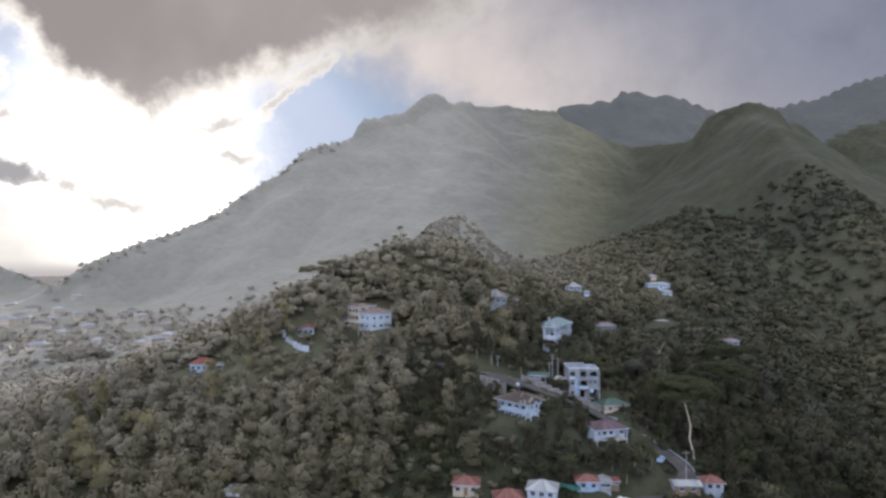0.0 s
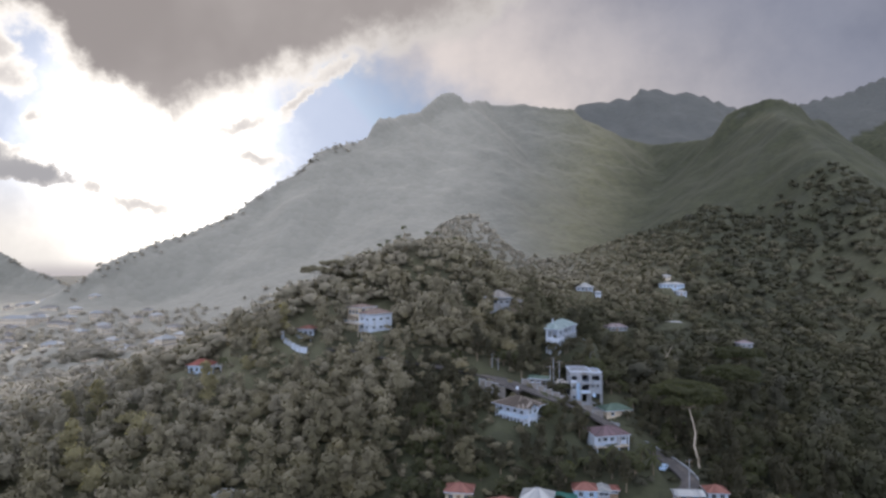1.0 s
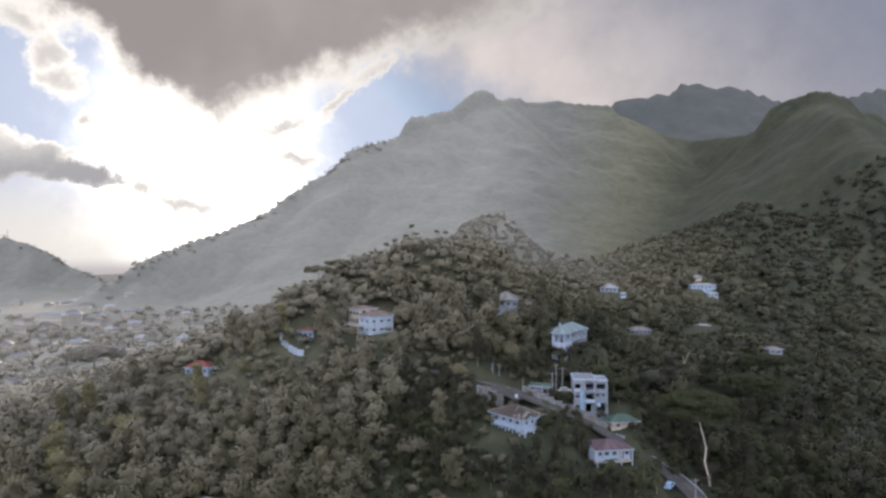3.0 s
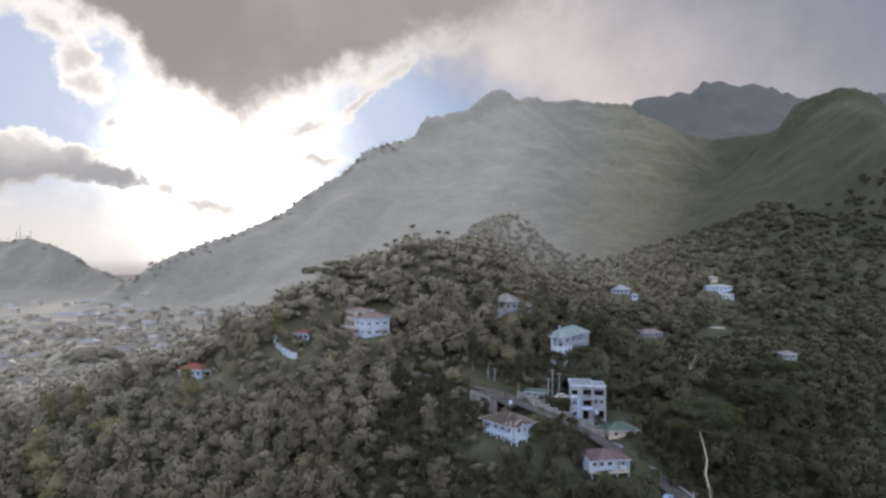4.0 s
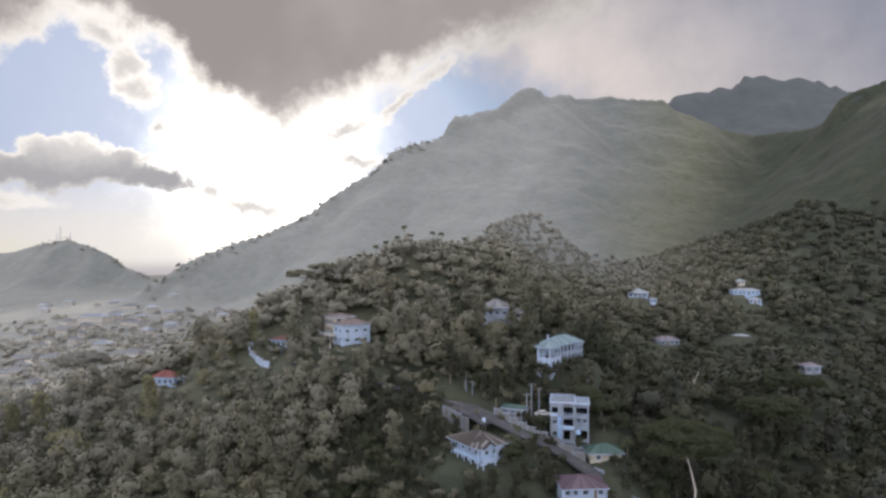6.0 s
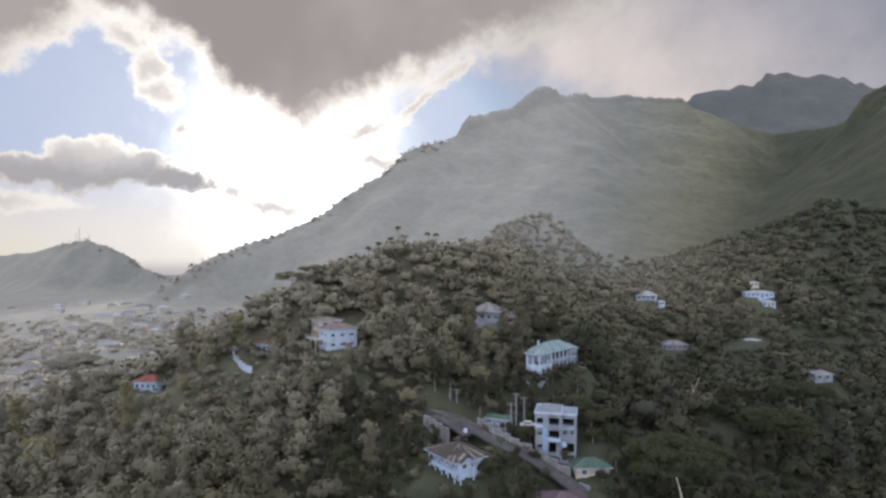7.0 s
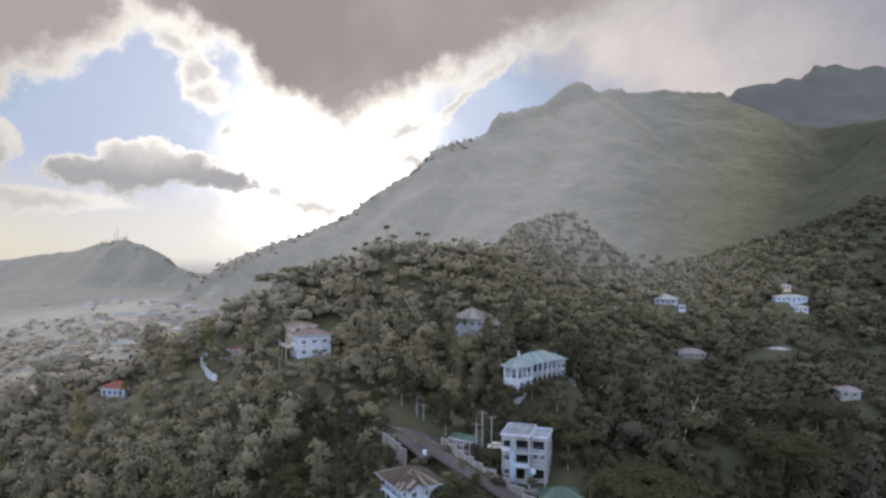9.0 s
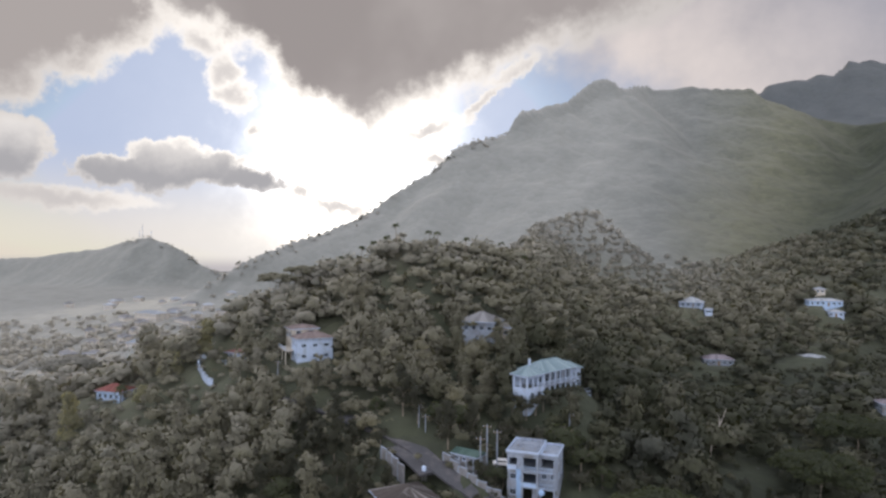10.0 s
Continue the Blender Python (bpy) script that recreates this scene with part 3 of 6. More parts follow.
def soften(me, ways):
    """Leaf masses shade as rounded wholes: each corner's normal is the crown's own outward direction."""
    me.normals_split_custom_set_from_vertices(ways.astype(np.float32))


def scatter(x0, x1, y0, y1, gap, keep):
    """Uneven rows of spots over a rectangle, thinned by keep(x, y)."""
    gx, gy = np.meshgrid(np.arange(x0, x1, gap), np.arange(y0, y1, gap))
    x = gx.ravel() + rng.uniform(-0.48, 0.48, gx.size) * gap
    y = gy.ravel() + rng.uniform(-0.48, 0.48, gx.size) * gap
    k = keep(x, y)
    return x[k], y[k]


GRID = 10.0
GX, GY = np.meshgrid(np.arange(-1800, 1801, GRID), np.arange(-120, 2601, GRID))
RELIEF = raw_height(GX, GY)


def relief(x, y):
    """The land's height from a coarse grid."""
    u, v = np.clip((x + 1800) / GRID, 0, RELIEF.shape[1] - 2), np.clip((y + 120) / GRID, 0, RELIEF.shape[0] - 2)
    i, j = u.astype(int), v.astype(int)
    u, v = u - i, v - j
    return (RELIEF[j, i] * (1 - u) + RELIEF[j, i + 1] * u) * (1 - v) + (RELIEF[j + 1, i] * (1 - u) + RELIEF[j + 1, i + 1] * u) * v


def in_sight(x, y, lift=6.0):
    """Spots that some stretch of the flight line can see over the land."""
    z = relief(x, y) + lift
    seen = np.zeros(len(x), bool)
    for ex, ey in ((0, 0), (35, 30), (69, 82)):
        ok = np.ones(len(x), bool)
        for t in np.linspace(0.12, 0.97, 26):
            ok &= relief(ex + (x - ex) * t, ey + (y - ey) * t) < 150 + (z - 150) * t + 9 + 6 * t
        a = np.degrees(np.arctan2(x - ex, y - ey))
        seen |= ok & (a > -62) & (a < 48)
    return seen


KEEP_CLEAR = [(x, y, r * 1.02 + 1.5) for x, y, z, r in PADS] + CLEARED     # x, y, radius: house plots, the road and clearings that fit the camera's view


def open_ground(x, y):
    k = np.ones(len(x), bool)
    for cx, cy, r in KEEP_CLEAR:
        k &= np.hypot(x - cx, y - cy) > r
    return k


def plant(name, box, gap, ring, detail, label, forms, widths, fade=0):
    lo, hi = ring
    x, y = scatter(*box, gap, lambda x, y: (np.hypot(x - 30, y - 30) >= lo) & (np.hypot(x - 30, y - 30) < hi - fade * rng.uniform(0, 1, len(x)) ** 1.3))
    k = open_ground(x, y)
    x, y = x[k], y[k]
    k = in_sight(x, y)
    x, y = x[k], y[k]
    w = rng.uniform(*widths, len(x)) * (1 + 0.25 * bumps(x, y, 60, 41, 2))
    w = np.minimum(w, sightline_room(x, y) * 0.62)
    k = w > 1.8
    x, y, w = x[k], y[k], w[k]
    pick = np.clip(0.5 + 0.8 * bumps(x, y, 45, 53, 2) + rng.uniform(-0.35, 0.35, len(x)), 0, 0.999)
    return forest(name, np.stack([x, y, w, pick], 1), detail, label, forms)


# ---- building materials ----
def painted(name, col, dirt, rough=0.75):
    return surface(name, col, tuple(c * 0.9 for c in col), 1.2, rough, bump=0.08, stain=dirt, stain_scale=0.5)


def sheets(name, low, high, patch=None, metal=0.25, rough=0.55):
    """Roofing sheets, each with its own tone, weathered."""
    m, nt, b = material(name, rough, metal)
    geo = nt.nodes.new("ShaderNodeNewGeometry")
    own = calc(nt, "FRACT", calc(nt, "ADD", geo.outputs["Random Per Island"], nt.nodes.new("ShaderNodeObjectInfo").outputs["Random"]))
    grime = fbm(nt, geo.outputs["Position"], 0.9, 5.0, 0.65)
    c = mix(nt, step(nt, calc(nt, "ADD", calc(nt, "MULTIPLY", own, 0.6), calc(nt, "MULTIPLY", grime, 0.5)), 0.2, 0.9), low, high)
    if patch:
        c = mix(nt, step(nt, own, 0.80, 0.86), c, patch)
    nt.links.new(c, b.inputs["Base Color"])
    nt.links.new(step(nt, grime, 0.2, 0.8, rough - 0.12, rough + 0.2), b.inputs["Roughness"])
    nt.links.new(node(nt, "ShaderNodeBump", Strength=0.2, Distance=0.03, Height=grime).outputs[0], b.inputs["Normal"])
    return m


# the white and the concrete have the skylight's blue put into their colour
SKYLIT_WHITE = painted("skylit_white_paint", (0.43, 0.53, 0.70), (0.29, 0.33, 0.40))
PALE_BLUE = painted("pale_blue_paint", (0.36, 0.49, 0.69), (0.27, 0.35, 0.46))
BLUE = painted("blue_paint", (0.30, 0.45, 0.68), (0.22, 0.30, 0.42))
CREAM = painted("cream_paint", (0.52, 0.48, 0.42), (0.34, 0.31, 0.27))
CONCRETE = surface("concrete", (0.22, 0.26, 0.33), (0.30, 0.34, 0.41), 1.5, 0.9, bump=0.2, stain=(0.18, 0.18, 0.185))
BLOCKWORK = surface("blockwork", (0.16, 0.165, 0.18), (0.24, 0.24, 0.255), 2.2, 0.92, bump=0.3, stain=(0.13, 0.13, 0.12))
ROOF_TEAL = sheets("roof_teal", (0.15, 0.225, 0.26), (0.26, 0.345, 0.39))
ROOF_GREEN = sheets("roof_green", (0.05, 0.095, 0.085), (0.085, 0.14, 0.125))
ROOF_MAUVE = sheets("roof_mauve", (0.15, 0.13, 0.155), (0.25, 0.22, 0.255))
ROOF_SLATE = sheets("roof_slate", (0.13, 0.13, 0.135), (0.23, 0.23, 0.24))
ROOF_RUST = sheets("roof_rust", (0.042, 0.036, 0.034), (0.088, 0.074, 0.068), (0.20, 0.19, 0.19))
ROOF_PURPLE = sheets("roof_purple", (0.080, 0.056, 0.074), (0.140, 0.100, 0.130))
ROOF_RED = sheets("roof_red", (0.17, 0.055, 0.05), (0.27, 0.10, 0.09))
ROOF_DULL_RED = sheets("roof_dull_red", (0.16, 0.07, 0.065), (0.25, 0.12, 0.11))
ROOF_GREY = sheets("roof_grey", (0.24, 0.27, 0.31), (0.40, 0.43, 0.47))
ROOF_TERRACOTTA = sheets("roof_terracotta", (0.13, 0.10, 0.098), (0.21, 0.17, 0.165), metal=0.0, rough=0.8)
TIMBER = surface("timber", (0.16, 0.12, 0.09), (0.27, 0.21, 0.16), 4.0, 0.8, bump=0.3)
STEEL = surface("galvanised_steel", (0.42, 0.43, 0.45), (0.55, 0.56, 0.58), 3.0, 0.45, 0.8, bump=0.05)
RUBBER = surface("rubber", (0.02, 0.02, 0.02), (0.035, 0.035, 0.035), 8.0, 0.8)
CAR_PAINT = surface("white_car_paint", (0.66, 0.67, 0.68), (0.72, 0.72, 0.73), 0.8, 0.3, bump=0.0)
ASPHALT = surface("asphalt", (0.050, 0.051, 0.058), (0.082, 0.083, 0.093), 3.0, 0.9, bump=0.3, stain=(0.13, 0.12, 0.125), stain_scale=0.25)


def glass_material():
    m, nt, b = material("window_glass", 0.08)
    b.inputs["Base Color"].default_value = (0.03, 0.035, 0.04, 1)
    b.inputs["Specular IOR Level"].default_value = 0.6
    where = nt.nodes.new("ShaderNodeNewGeometry").outputs["Position"]
    nt.links.new(step(nt, fbm(nt, where, 1.5), 0.3, 0.7, 0.05, 0.2), b.inputs["Roughness"])
    return m


GLASS = glass_material()


# ---- building kit ----
def box(bm, x0, x1, y0, y1, z0, z1):
    v = [bm.verts.new((x, y, z)) for z in (z0, z1) for y in (y0, y1) for x in (x0, x1)]
    for f in ((0, 2, 3, 1), (4, 5, 7, 6), (0, 1, 5, 4), (2, 6, 7, 3), (0, 4, 6, 2), (1, 3, 7, 5)):
        bm.faces.new([v[i] for i in f])
    return v


def rod(bm, a, b, r0, r1=None, n=6):
    """A round bar from a to b."""
    a, b = Vector(a), Vector(b)
    r1 = r0 if r1 is None else r1
    q = (b - a).to_track_quat("Z", "Y")
    rings = [[bm.verts.new(p + q @ Vector((r * math.cos(6.2832 * k / n), r * math.sin(6.2832 * k / n), 0))) for k in range(n)] for p, r in ((a, r0), (b, r1))]
    for k in range(n):
        bm.faces.new((rings[0][k], rings[0][(k + 1) % n], rings[1][(k + 1) % n], rings[1][k]))
    bm.faces.new(rings[0][::-1])
    bm.faces.new(rings[1])


def part(name, bm, mat, parent, label=""):
    me = bpy.data.meshes.new(name)
    bmesh.ops.recalc_face_normals(bm, faces=bm.faces)
    bm.to_mesh(me)
    bm.free()
    me.materials.append(mat)
    ob = new(name, me)
    ob.parent = parent
    if label:
        ob["label"] = label
    return ob


def thing(name, label, category, m, group=""):
    ob = new(name)
    ob.empty_display_size = 0.5
    ob.matrix_world = m
    return tagged(ob, label, category, group)


SHARED = {}


def placed(name, key, make, mat, parent, m, label=""):
    """A part on mesh data that alike parts share."""
    if key not in SHARED:
        bm = bmesh.new()
        make(bm)
        bmesh.ops.recalc_face_normals(bm, faces=bm.faces)
        me = bpy.data.meshes.new(name)
        bm.to_mesh(me)
        bm.free()
        me.materials.append(mat)
        SHARED[key] = me
    ob = new(name, SHARED[key])
    ob.parent = parent
    ob.matrix_local = m
    if label:
        ob["label"] = label
    return ob


def window(parent, m, w, h, frame_mat, arched=False):
    """A framed window whose sill middle is at m, in a wall that faces -y."""
    def ring(bm):
        t = 0.09
        box(bm, -w / 2 - 0.02, -w / 2 + t, -0.04, 0.10, 0, h)
        box(bm, w / 2 - t, w / 2 + 0.02, -0.04, 0.10, 0, h)
        box(bm, -w / 2 + t, w / 2 - t, -0.04, 0.10, h - t, h + 0.02)
        box(bm, -w / 2 - 0.08, w / 2 + 0.08, -0.09, 0.10, -0.06, t)
        box(bm, -0.035, 0.035, -0.01, 0.07, t, h - t)
        if arched:
            for k in range(6):
                a0, a1 = math.pi * k / 6, math.pi * (k + 1) / 6
                for r0, r1 in ((w / 2 - t, w / 2 + 0.03),):
                    p = [(r * math.cos(a), y, h + 0.02 + r * math.sin(a) * 0.9) for y in (-0.05, 0.06) for a in (a0, a1) for r in (r0, r1)]
                    v = [bm.verts.new(q) for q in p]
                    for f in ((0, 1, 3, 2), (4, 6, 7, 5), (1, 5, 7, 3), (0, 2, 6, 4)):
                        bm.faces.new([v[i] for i in f])
    f = placed("window", ("frame", round(w, 2), round(h, 2), frame_mat.name, arched), ring, frame_mat, parent, m)

    def pane(bm):
        box(bm, -w / 2 + 0.07, w / 2 - 0.07, 0.03, 0.05, 0.07, h - 0.07)
        if arched:
            pts = [(-w / 2 + 0.08, h + 0.01)] + [((w / 2 - 0.08) * math.cos(a), h + 0.02 + (w / 2 - 0.08) * 0.9 * math.sin(a)) for a in np.linspace(math.pi, 0, 9)] + [(w / 2 - 0.08, h + 0.01)]
            front = [bm.verts.new((x, -0.012, z)) for x, z in pts]
            bm.faces.new(front)
    placed("pane", ("pane", round(w, 2), round(h, 2), arched), pane, GLASS, f, Matrix.Identity(4))
    return f


def door(parent, m, w, h, mat):
    def leaf(bm):
        box(bm, -w / 2, w / 2, 0.02, 0.08, 0.0, h)
        for z0, z1 in ((0.2, h * 0.45), (h * 0.55, h - 0.2)):
            box(bm, -w / 2 + 0.15, w / 2 - 0.15, -0.01, 0.02, z0, z1)
    return placed("door", ("door", round(w, 2), round(h, 2), mat.name), leaf, mat, parent, m)


def wall_side(house, name, mat, m, length, top, openings, thick=0.22, frame_mat=None, low=0.0):
    """One wall, facing -y of m, with real openings: (kind, middle, sill, width, height)."""
    xs = sorted({0.0, length, *[c - w / 2 for _, c, s, w, h in openings], *[c + w / 2 for _, c, s, w, h in openings]})
    zs = sorted({low, top, *[s for _, c, s, w, h in openings], *[min(top, s + h) for _, c, s, w, h in openings]})
    bm = bmesh.new()
    for x0, x1 in zip(xs, xs[1:]):
        for z0, z1 in zip(zs, zs[1:]):
            mx, mz = (x0 + x1) / 2, (z0 + z1) / 2
            if not any(abs(mx - c) < w / 2 and s < mz < s + h for _, c, s, w, h in openings):
                box(bm, x0, x1, 0, thick, z0, z1)
    bmesh.ops.remove_doubles(bm, verts=bm.verts, dist=0.0005)
    w_ob = part(name, bm, mat, house)
    w_ob.matrix_local = m
    for kind, c, s, w, h in openings:
        at = m @ pose(c, 0.06, s)
        if kind == "window":
            window(house, at, w, h, frame_mat or SKYLIT_WHITE)
        elif kind == "arch":
            window(house, at, w, h, frame_mat or SKYLIT_WHITE, True)
        elif kind == "door":
            door(house, at, w, h, TIMBER)
    return w_ob


def sheet_slope(a, b, c, d, width=0.95, thick=0.06):
    """Roofing sheets over the slope with eave a-b and top d-c, each a mesh of its own, laid a little unevenly."""
    a, b, c, d = map(Vector, (a, b, c, d))
    n = max(1, round((b - a).length / width))
    up = (b - a).cross(d - a).normalized() if (d - a).length > 1e-6 else (b - a).cross(c - a).normalized()
    for k in range(n):
        bm = bmesh.new()
        t0, t1 = k / n, (k + 1) / n
        lift = up * (0.018 * (k % 2) + 0.004)
        p, q = a.lerp(b, t0), a.lerp(b, t1)
        r, s = d.lerp(c, t1), d.lerp(c, t0)
        if (r - s).length < 1e-4:
            s = None
        ring = [x for x in (p, q, r, s) if x is not None]
        lo = [bm.verts.new(x + lift) for x in ring]
        hi = [bm.verts.new(x + lift + up * thick) for x in ring]
        bm.faces.new(hi)
        bm.faces.new(lo[::-1])
        for i in range(len(ring)):
            j = (i + 1) % len(ring)
            bm.faces.new((lo[i], lo[j], hi[j], hi[i]))
        yield bm


def hip_roof(house, mat, x0, x1, y0, y1, z, rise, over=0.6, run=None, label="", sheet=0.95):
    """Hip roof over the rectangle; run 0 gives a gable along x."""
    x0, x1, y0, y1 = x0 - over, x1 + over, y0 - over, y1 + over
    w, d = x1 - x0, y1 - y0
    if d > w + 0.01:
        ym = min(w / 2, d / 2) if run is None else run
        r0, r1 = ((x0 + x1) / 2, y0 + ym, z + rise), ((x0 + x1) / 2, y1 - ym, z + rise)
        slopes = [((x1, y0, z), (x1, y1, z), r1, r0), ((x0, y1, z), (x0, y0, z), r0, r1), ((x0, y0, z), (x1, y0, z), r0, r0), ((x1, y1, z), (x0, y1, z), r1, r1)]
    else:
        xm = min(w, d) / 2 if run is None else run
        r0, r1 = (x0 + xm, (y0 + y1) / 2, z + rise), (x1 - xm, (y0 + y1) / 2, z + rise)
        slopes = [((x0, y0, z), (x1, y0, z), r1, r0), ((x1, y1, z), (x0, y1, z), r0, r1), ((x1, y0, z), (x1, y1, z), r1, r1), ((x0, y1, z), (x0, y0, z), r0, r0)]
    bm = bmesh.new()
    rod(bm, Vector(r0) + Vector((0, 0, 0.07)), Vector(r1) + Vector((0.01, 0, 0.07)), 0.13)
    roof = part("roof", bm, mat, house, label)
    for s in slopes:
        for piece in sheet_slope(*s, width=sheet):
            part("roofing_sheet", piece, mat, roof)
    bm = bmesh.new()
    t = 0.05
    box(bm, x0, x1, y0, y0 + t, z - 0.2, z)
    box(bm, x0, x1, y1 - t, y1, z - 0.2, z)
    box(bm, x0, x0 + t, y0 + t, y1 - t, z - 0.2, z)
    box(bm, x1 - t, x1, y0 + t, y1 - t, z - 0.2, z)
    part("fascia", bm, SKYLIT_WHITE, roof)
    bm = bmesh.new()
    box(bm, x0 + 0.1, x1 - 0.1, y0 + 0.1, y1 - 0.1, z - 0.1, z - 0.04)
    part("ceiling_board", bm, TIMBER, roof)
    return roof


def slab(house, name, mat, x0, x1, y0, y1, z0, z1, label=""):
    bm = bmesh.new()
    box(bm, x0, x1, y0, y1, z0, z1)
    return part(name, bm, mat, house, label)


def railing(house, x0, x1, y, z, mat, high=1.0, gap=0.9):
    bm = bmesh.new()
    box(bm, x0, x1, y - 0.04, y + 0.04, z + high - 0.08, z + high)
    box(bm, x0, x1, y - 0.03, y + 0.03, z + 0.12, z + 0.18)
    n = max(2, round((x1 - x0) / gap))
    for k in range(n + 1):
        x = x0 + (x1 - x0 - 0.06) * k / n
        box(bm, x, x + 0.06, y - 0.03, y + 0.03, z, z + high - 0.08)
    return part("railing", bm, mat, house)


def post(house, x, y, z0, z1, mat, r=0.13):
    def make(bm):
        box(bm, -r, r, -r, r, 0, 1)
        box(bm, -r * 1.4, r * 1.4, -r * 1.4, r * 1.4, 0, 0.08)
    ob = placed("post", ("post", r, mat.name), make, mat, house, pose(x, y, z0) @ Matrix.Diagonal((1, 1, z1 - z0, 1)))
    return ob


def shell(house, wall, w, d, z0, z1, front=(), right=(), left=(), back=(), x=0.0, y=0.0, frame_mat=None, floors=()):
    """Four walls round w by d with the near left corner at (x, y)."""
    t = 0.22
    wall_side(house, "wall", wall, pose(x, y, 0), w, z1, front, t, frame_mat, z0)
    wall_side(house, "wall", wall, pose(x + w, y + t, 0, 0, 0, 90), d - 2 * t, z1, right, t, frame_mat, z0)
    wall_side(house, "wall", wall, pose(x, y + d - t, 0, 0, 0, -90), d - 2 * t, z1, left, t, frame_mat, z0)
    wall_side(house, "wall", wall, pose(x + w, y + d, 0, 0, 0, 180), w, z1, back, t, frame_mat, z0)
    for z in (z0 + 0.02, *floors):
        slab(house, "floor_slab", CONCRETE, x + t, x + w - t, y + t, y + d - t, z, z + 0.18)


def row_of(kind, n, a, b, sill, w, h):
    return [(kind, a + (b - a) * (k + 0.5) / n, sill, w, h) for k in range(n)]


# ---- the houses on the hill ----
def three_storey_house():
    H = thing("concrete_house", "three-storey unfinished house of pale grey and blue rendered concrete, flat roof", "house", pose(41.6, 208.9, 103.1, 0, 0, -1))
    fh = 3.1
    left = [("window", 1.2, 1.0, 1.3, 1.2), ("window", 1.2, 4.1, 1.3, 1.2), ("open", 1.2, 7.1, 1.6, 1.4), ("open", 4.6, 3.3, 2.6, 2.2), ("open", 4.6, 6.5, 2.6, 2.2), ("open", 4.2, 0.2, 1.9, 2.3)]
    shell(H, CONCRETE, 6.3, 9.0, -1.4, 9.4, left, [("window", 2.2, 6.9, 1.2, 1.3), ("window", 5.2, 6.9, 1.2, 1.3)], [("window", 3, 4, 1.2, 1.2), ("window", 6, 7, 1.2, 1.2)], floors=(3.0, 6.15, 9.2))
    shell(H, CONCRETE, 3.7, 7.4, -1.4, 8.9, [("open", 1.85, 0.1, 2.9, 2.4), ("window", 1.0, 4.2, 1.0, 1.3), ("window", 2.7, 4.2, 0.9, 1.3), ("open", 1.85, 6.5, 2.8, 1.8)],
          [("window", 1.6, 4.2, 1.2, 1.3), ("window", 4.6, 4.2, 1.2, 1.3), ("window", 1.6, 7.2, 1.2, 1.2), ("window", 4.6, 7.2, 1.2, 1.2)], x=6.3, y=1.6, floors=(3.0, 6.15, 8.7))
    slab(H, "entrance_bay", BLUE, 1.95, 3.05, -0.28, -0.003, -0.6, 6.3, "bright pale blue painted stair bay")
    for z in (3.0, 6.15):
        slab(H, "balcony", CONCRETE, 3.05, 9.9, -1.15, -0.004, z, z + 0.2)
        railing(H, 3.05, 9.9, -1.1, z + 0.2, PALE_BLUE, 0.95, 0.7)
    slab(H, "balcony_front", PALE_BLUE, 3.05, 6.2, -1.2, -1.155, 3.2, 4.0, "pale blue balcony panel")
    slab(H, "balcony_front", SKYLIT_WHITE, 0.1, 1.9, -0.5, -0.05, 6.2, 7.0)
    for x in (6.4, 9.75):
        post(H, x, -1.0, -1.4, 9.0, CONCRETE, 0.15)
    post(H, 3.3, -1.0, -1.4, 9.0, CONCRETE, 0.15)
    for x0, x1, y0, y1, z in ((-0.2, 6.5, -0.3, 9.2, 9.4), (6.5, 10.2, 1.3, 9.2, 8.9)):
        roof = slab(H, "flat_roof", CONCRETE, x0, x1, y0, y1, z, z + 0.22)
        for a in ((x0, x1, y0, y0 + 0.2), (x0, x1, y1 - 0.2, y1), (x0, x0 + 0.2, y0 + 0.2, y1 - 0.2), (x1 - 0.2, x1, y0 + 0.2, y1 - 0.2)):
            slab(roof, "parapet", SKYLIT_WHITE, *a, z + 0.22, z + 0.62)
    # raised beams and stub columns of a storey yet to come
    for y in (0.5, 4.2, 8.4):
        slab(H, "beam", CONCRETE, 1.0, 6.0, y, y + 0.25, 10.0, 10.25)
        for x in (1.0, 3.4, 5.75):
            slab(H, "column", CONCRETE, x, x + 0.25, y, y + 0.25, 9.625, 10.0)
    for x in (1.4, 5.2):
        slab(H, "beam", CONCRETE, x, x + 0.25, 0.75, 8.4, 10.01, 10.24)
    dish = bmesh.new()
    bmesh.ops.create_cone(dish, cap_ends=True, segments=16, radius1=0.62, radius2=0.25, depth=0.22, matrix=pose(7.3, -1.45, 2.6, 72, 0, 15))
    rod(dish, (7.3, -1.4, 2.5), (7.0, -1.1, 2.3), 0.05)
    part("satellite_dish", dish, BLUE, H, "pale blue satellite dish")
    base = slab(H, "plinth", BLOCKWORK, 2.5, 11.6, -2.4, 8.6, -4.5, -1.41, "grey block retaining plinth")
    slab(base, "plinth_edge", CONCRETE, 2.4, 11.7, -2.5, -2.2, -1.4, -1.05)


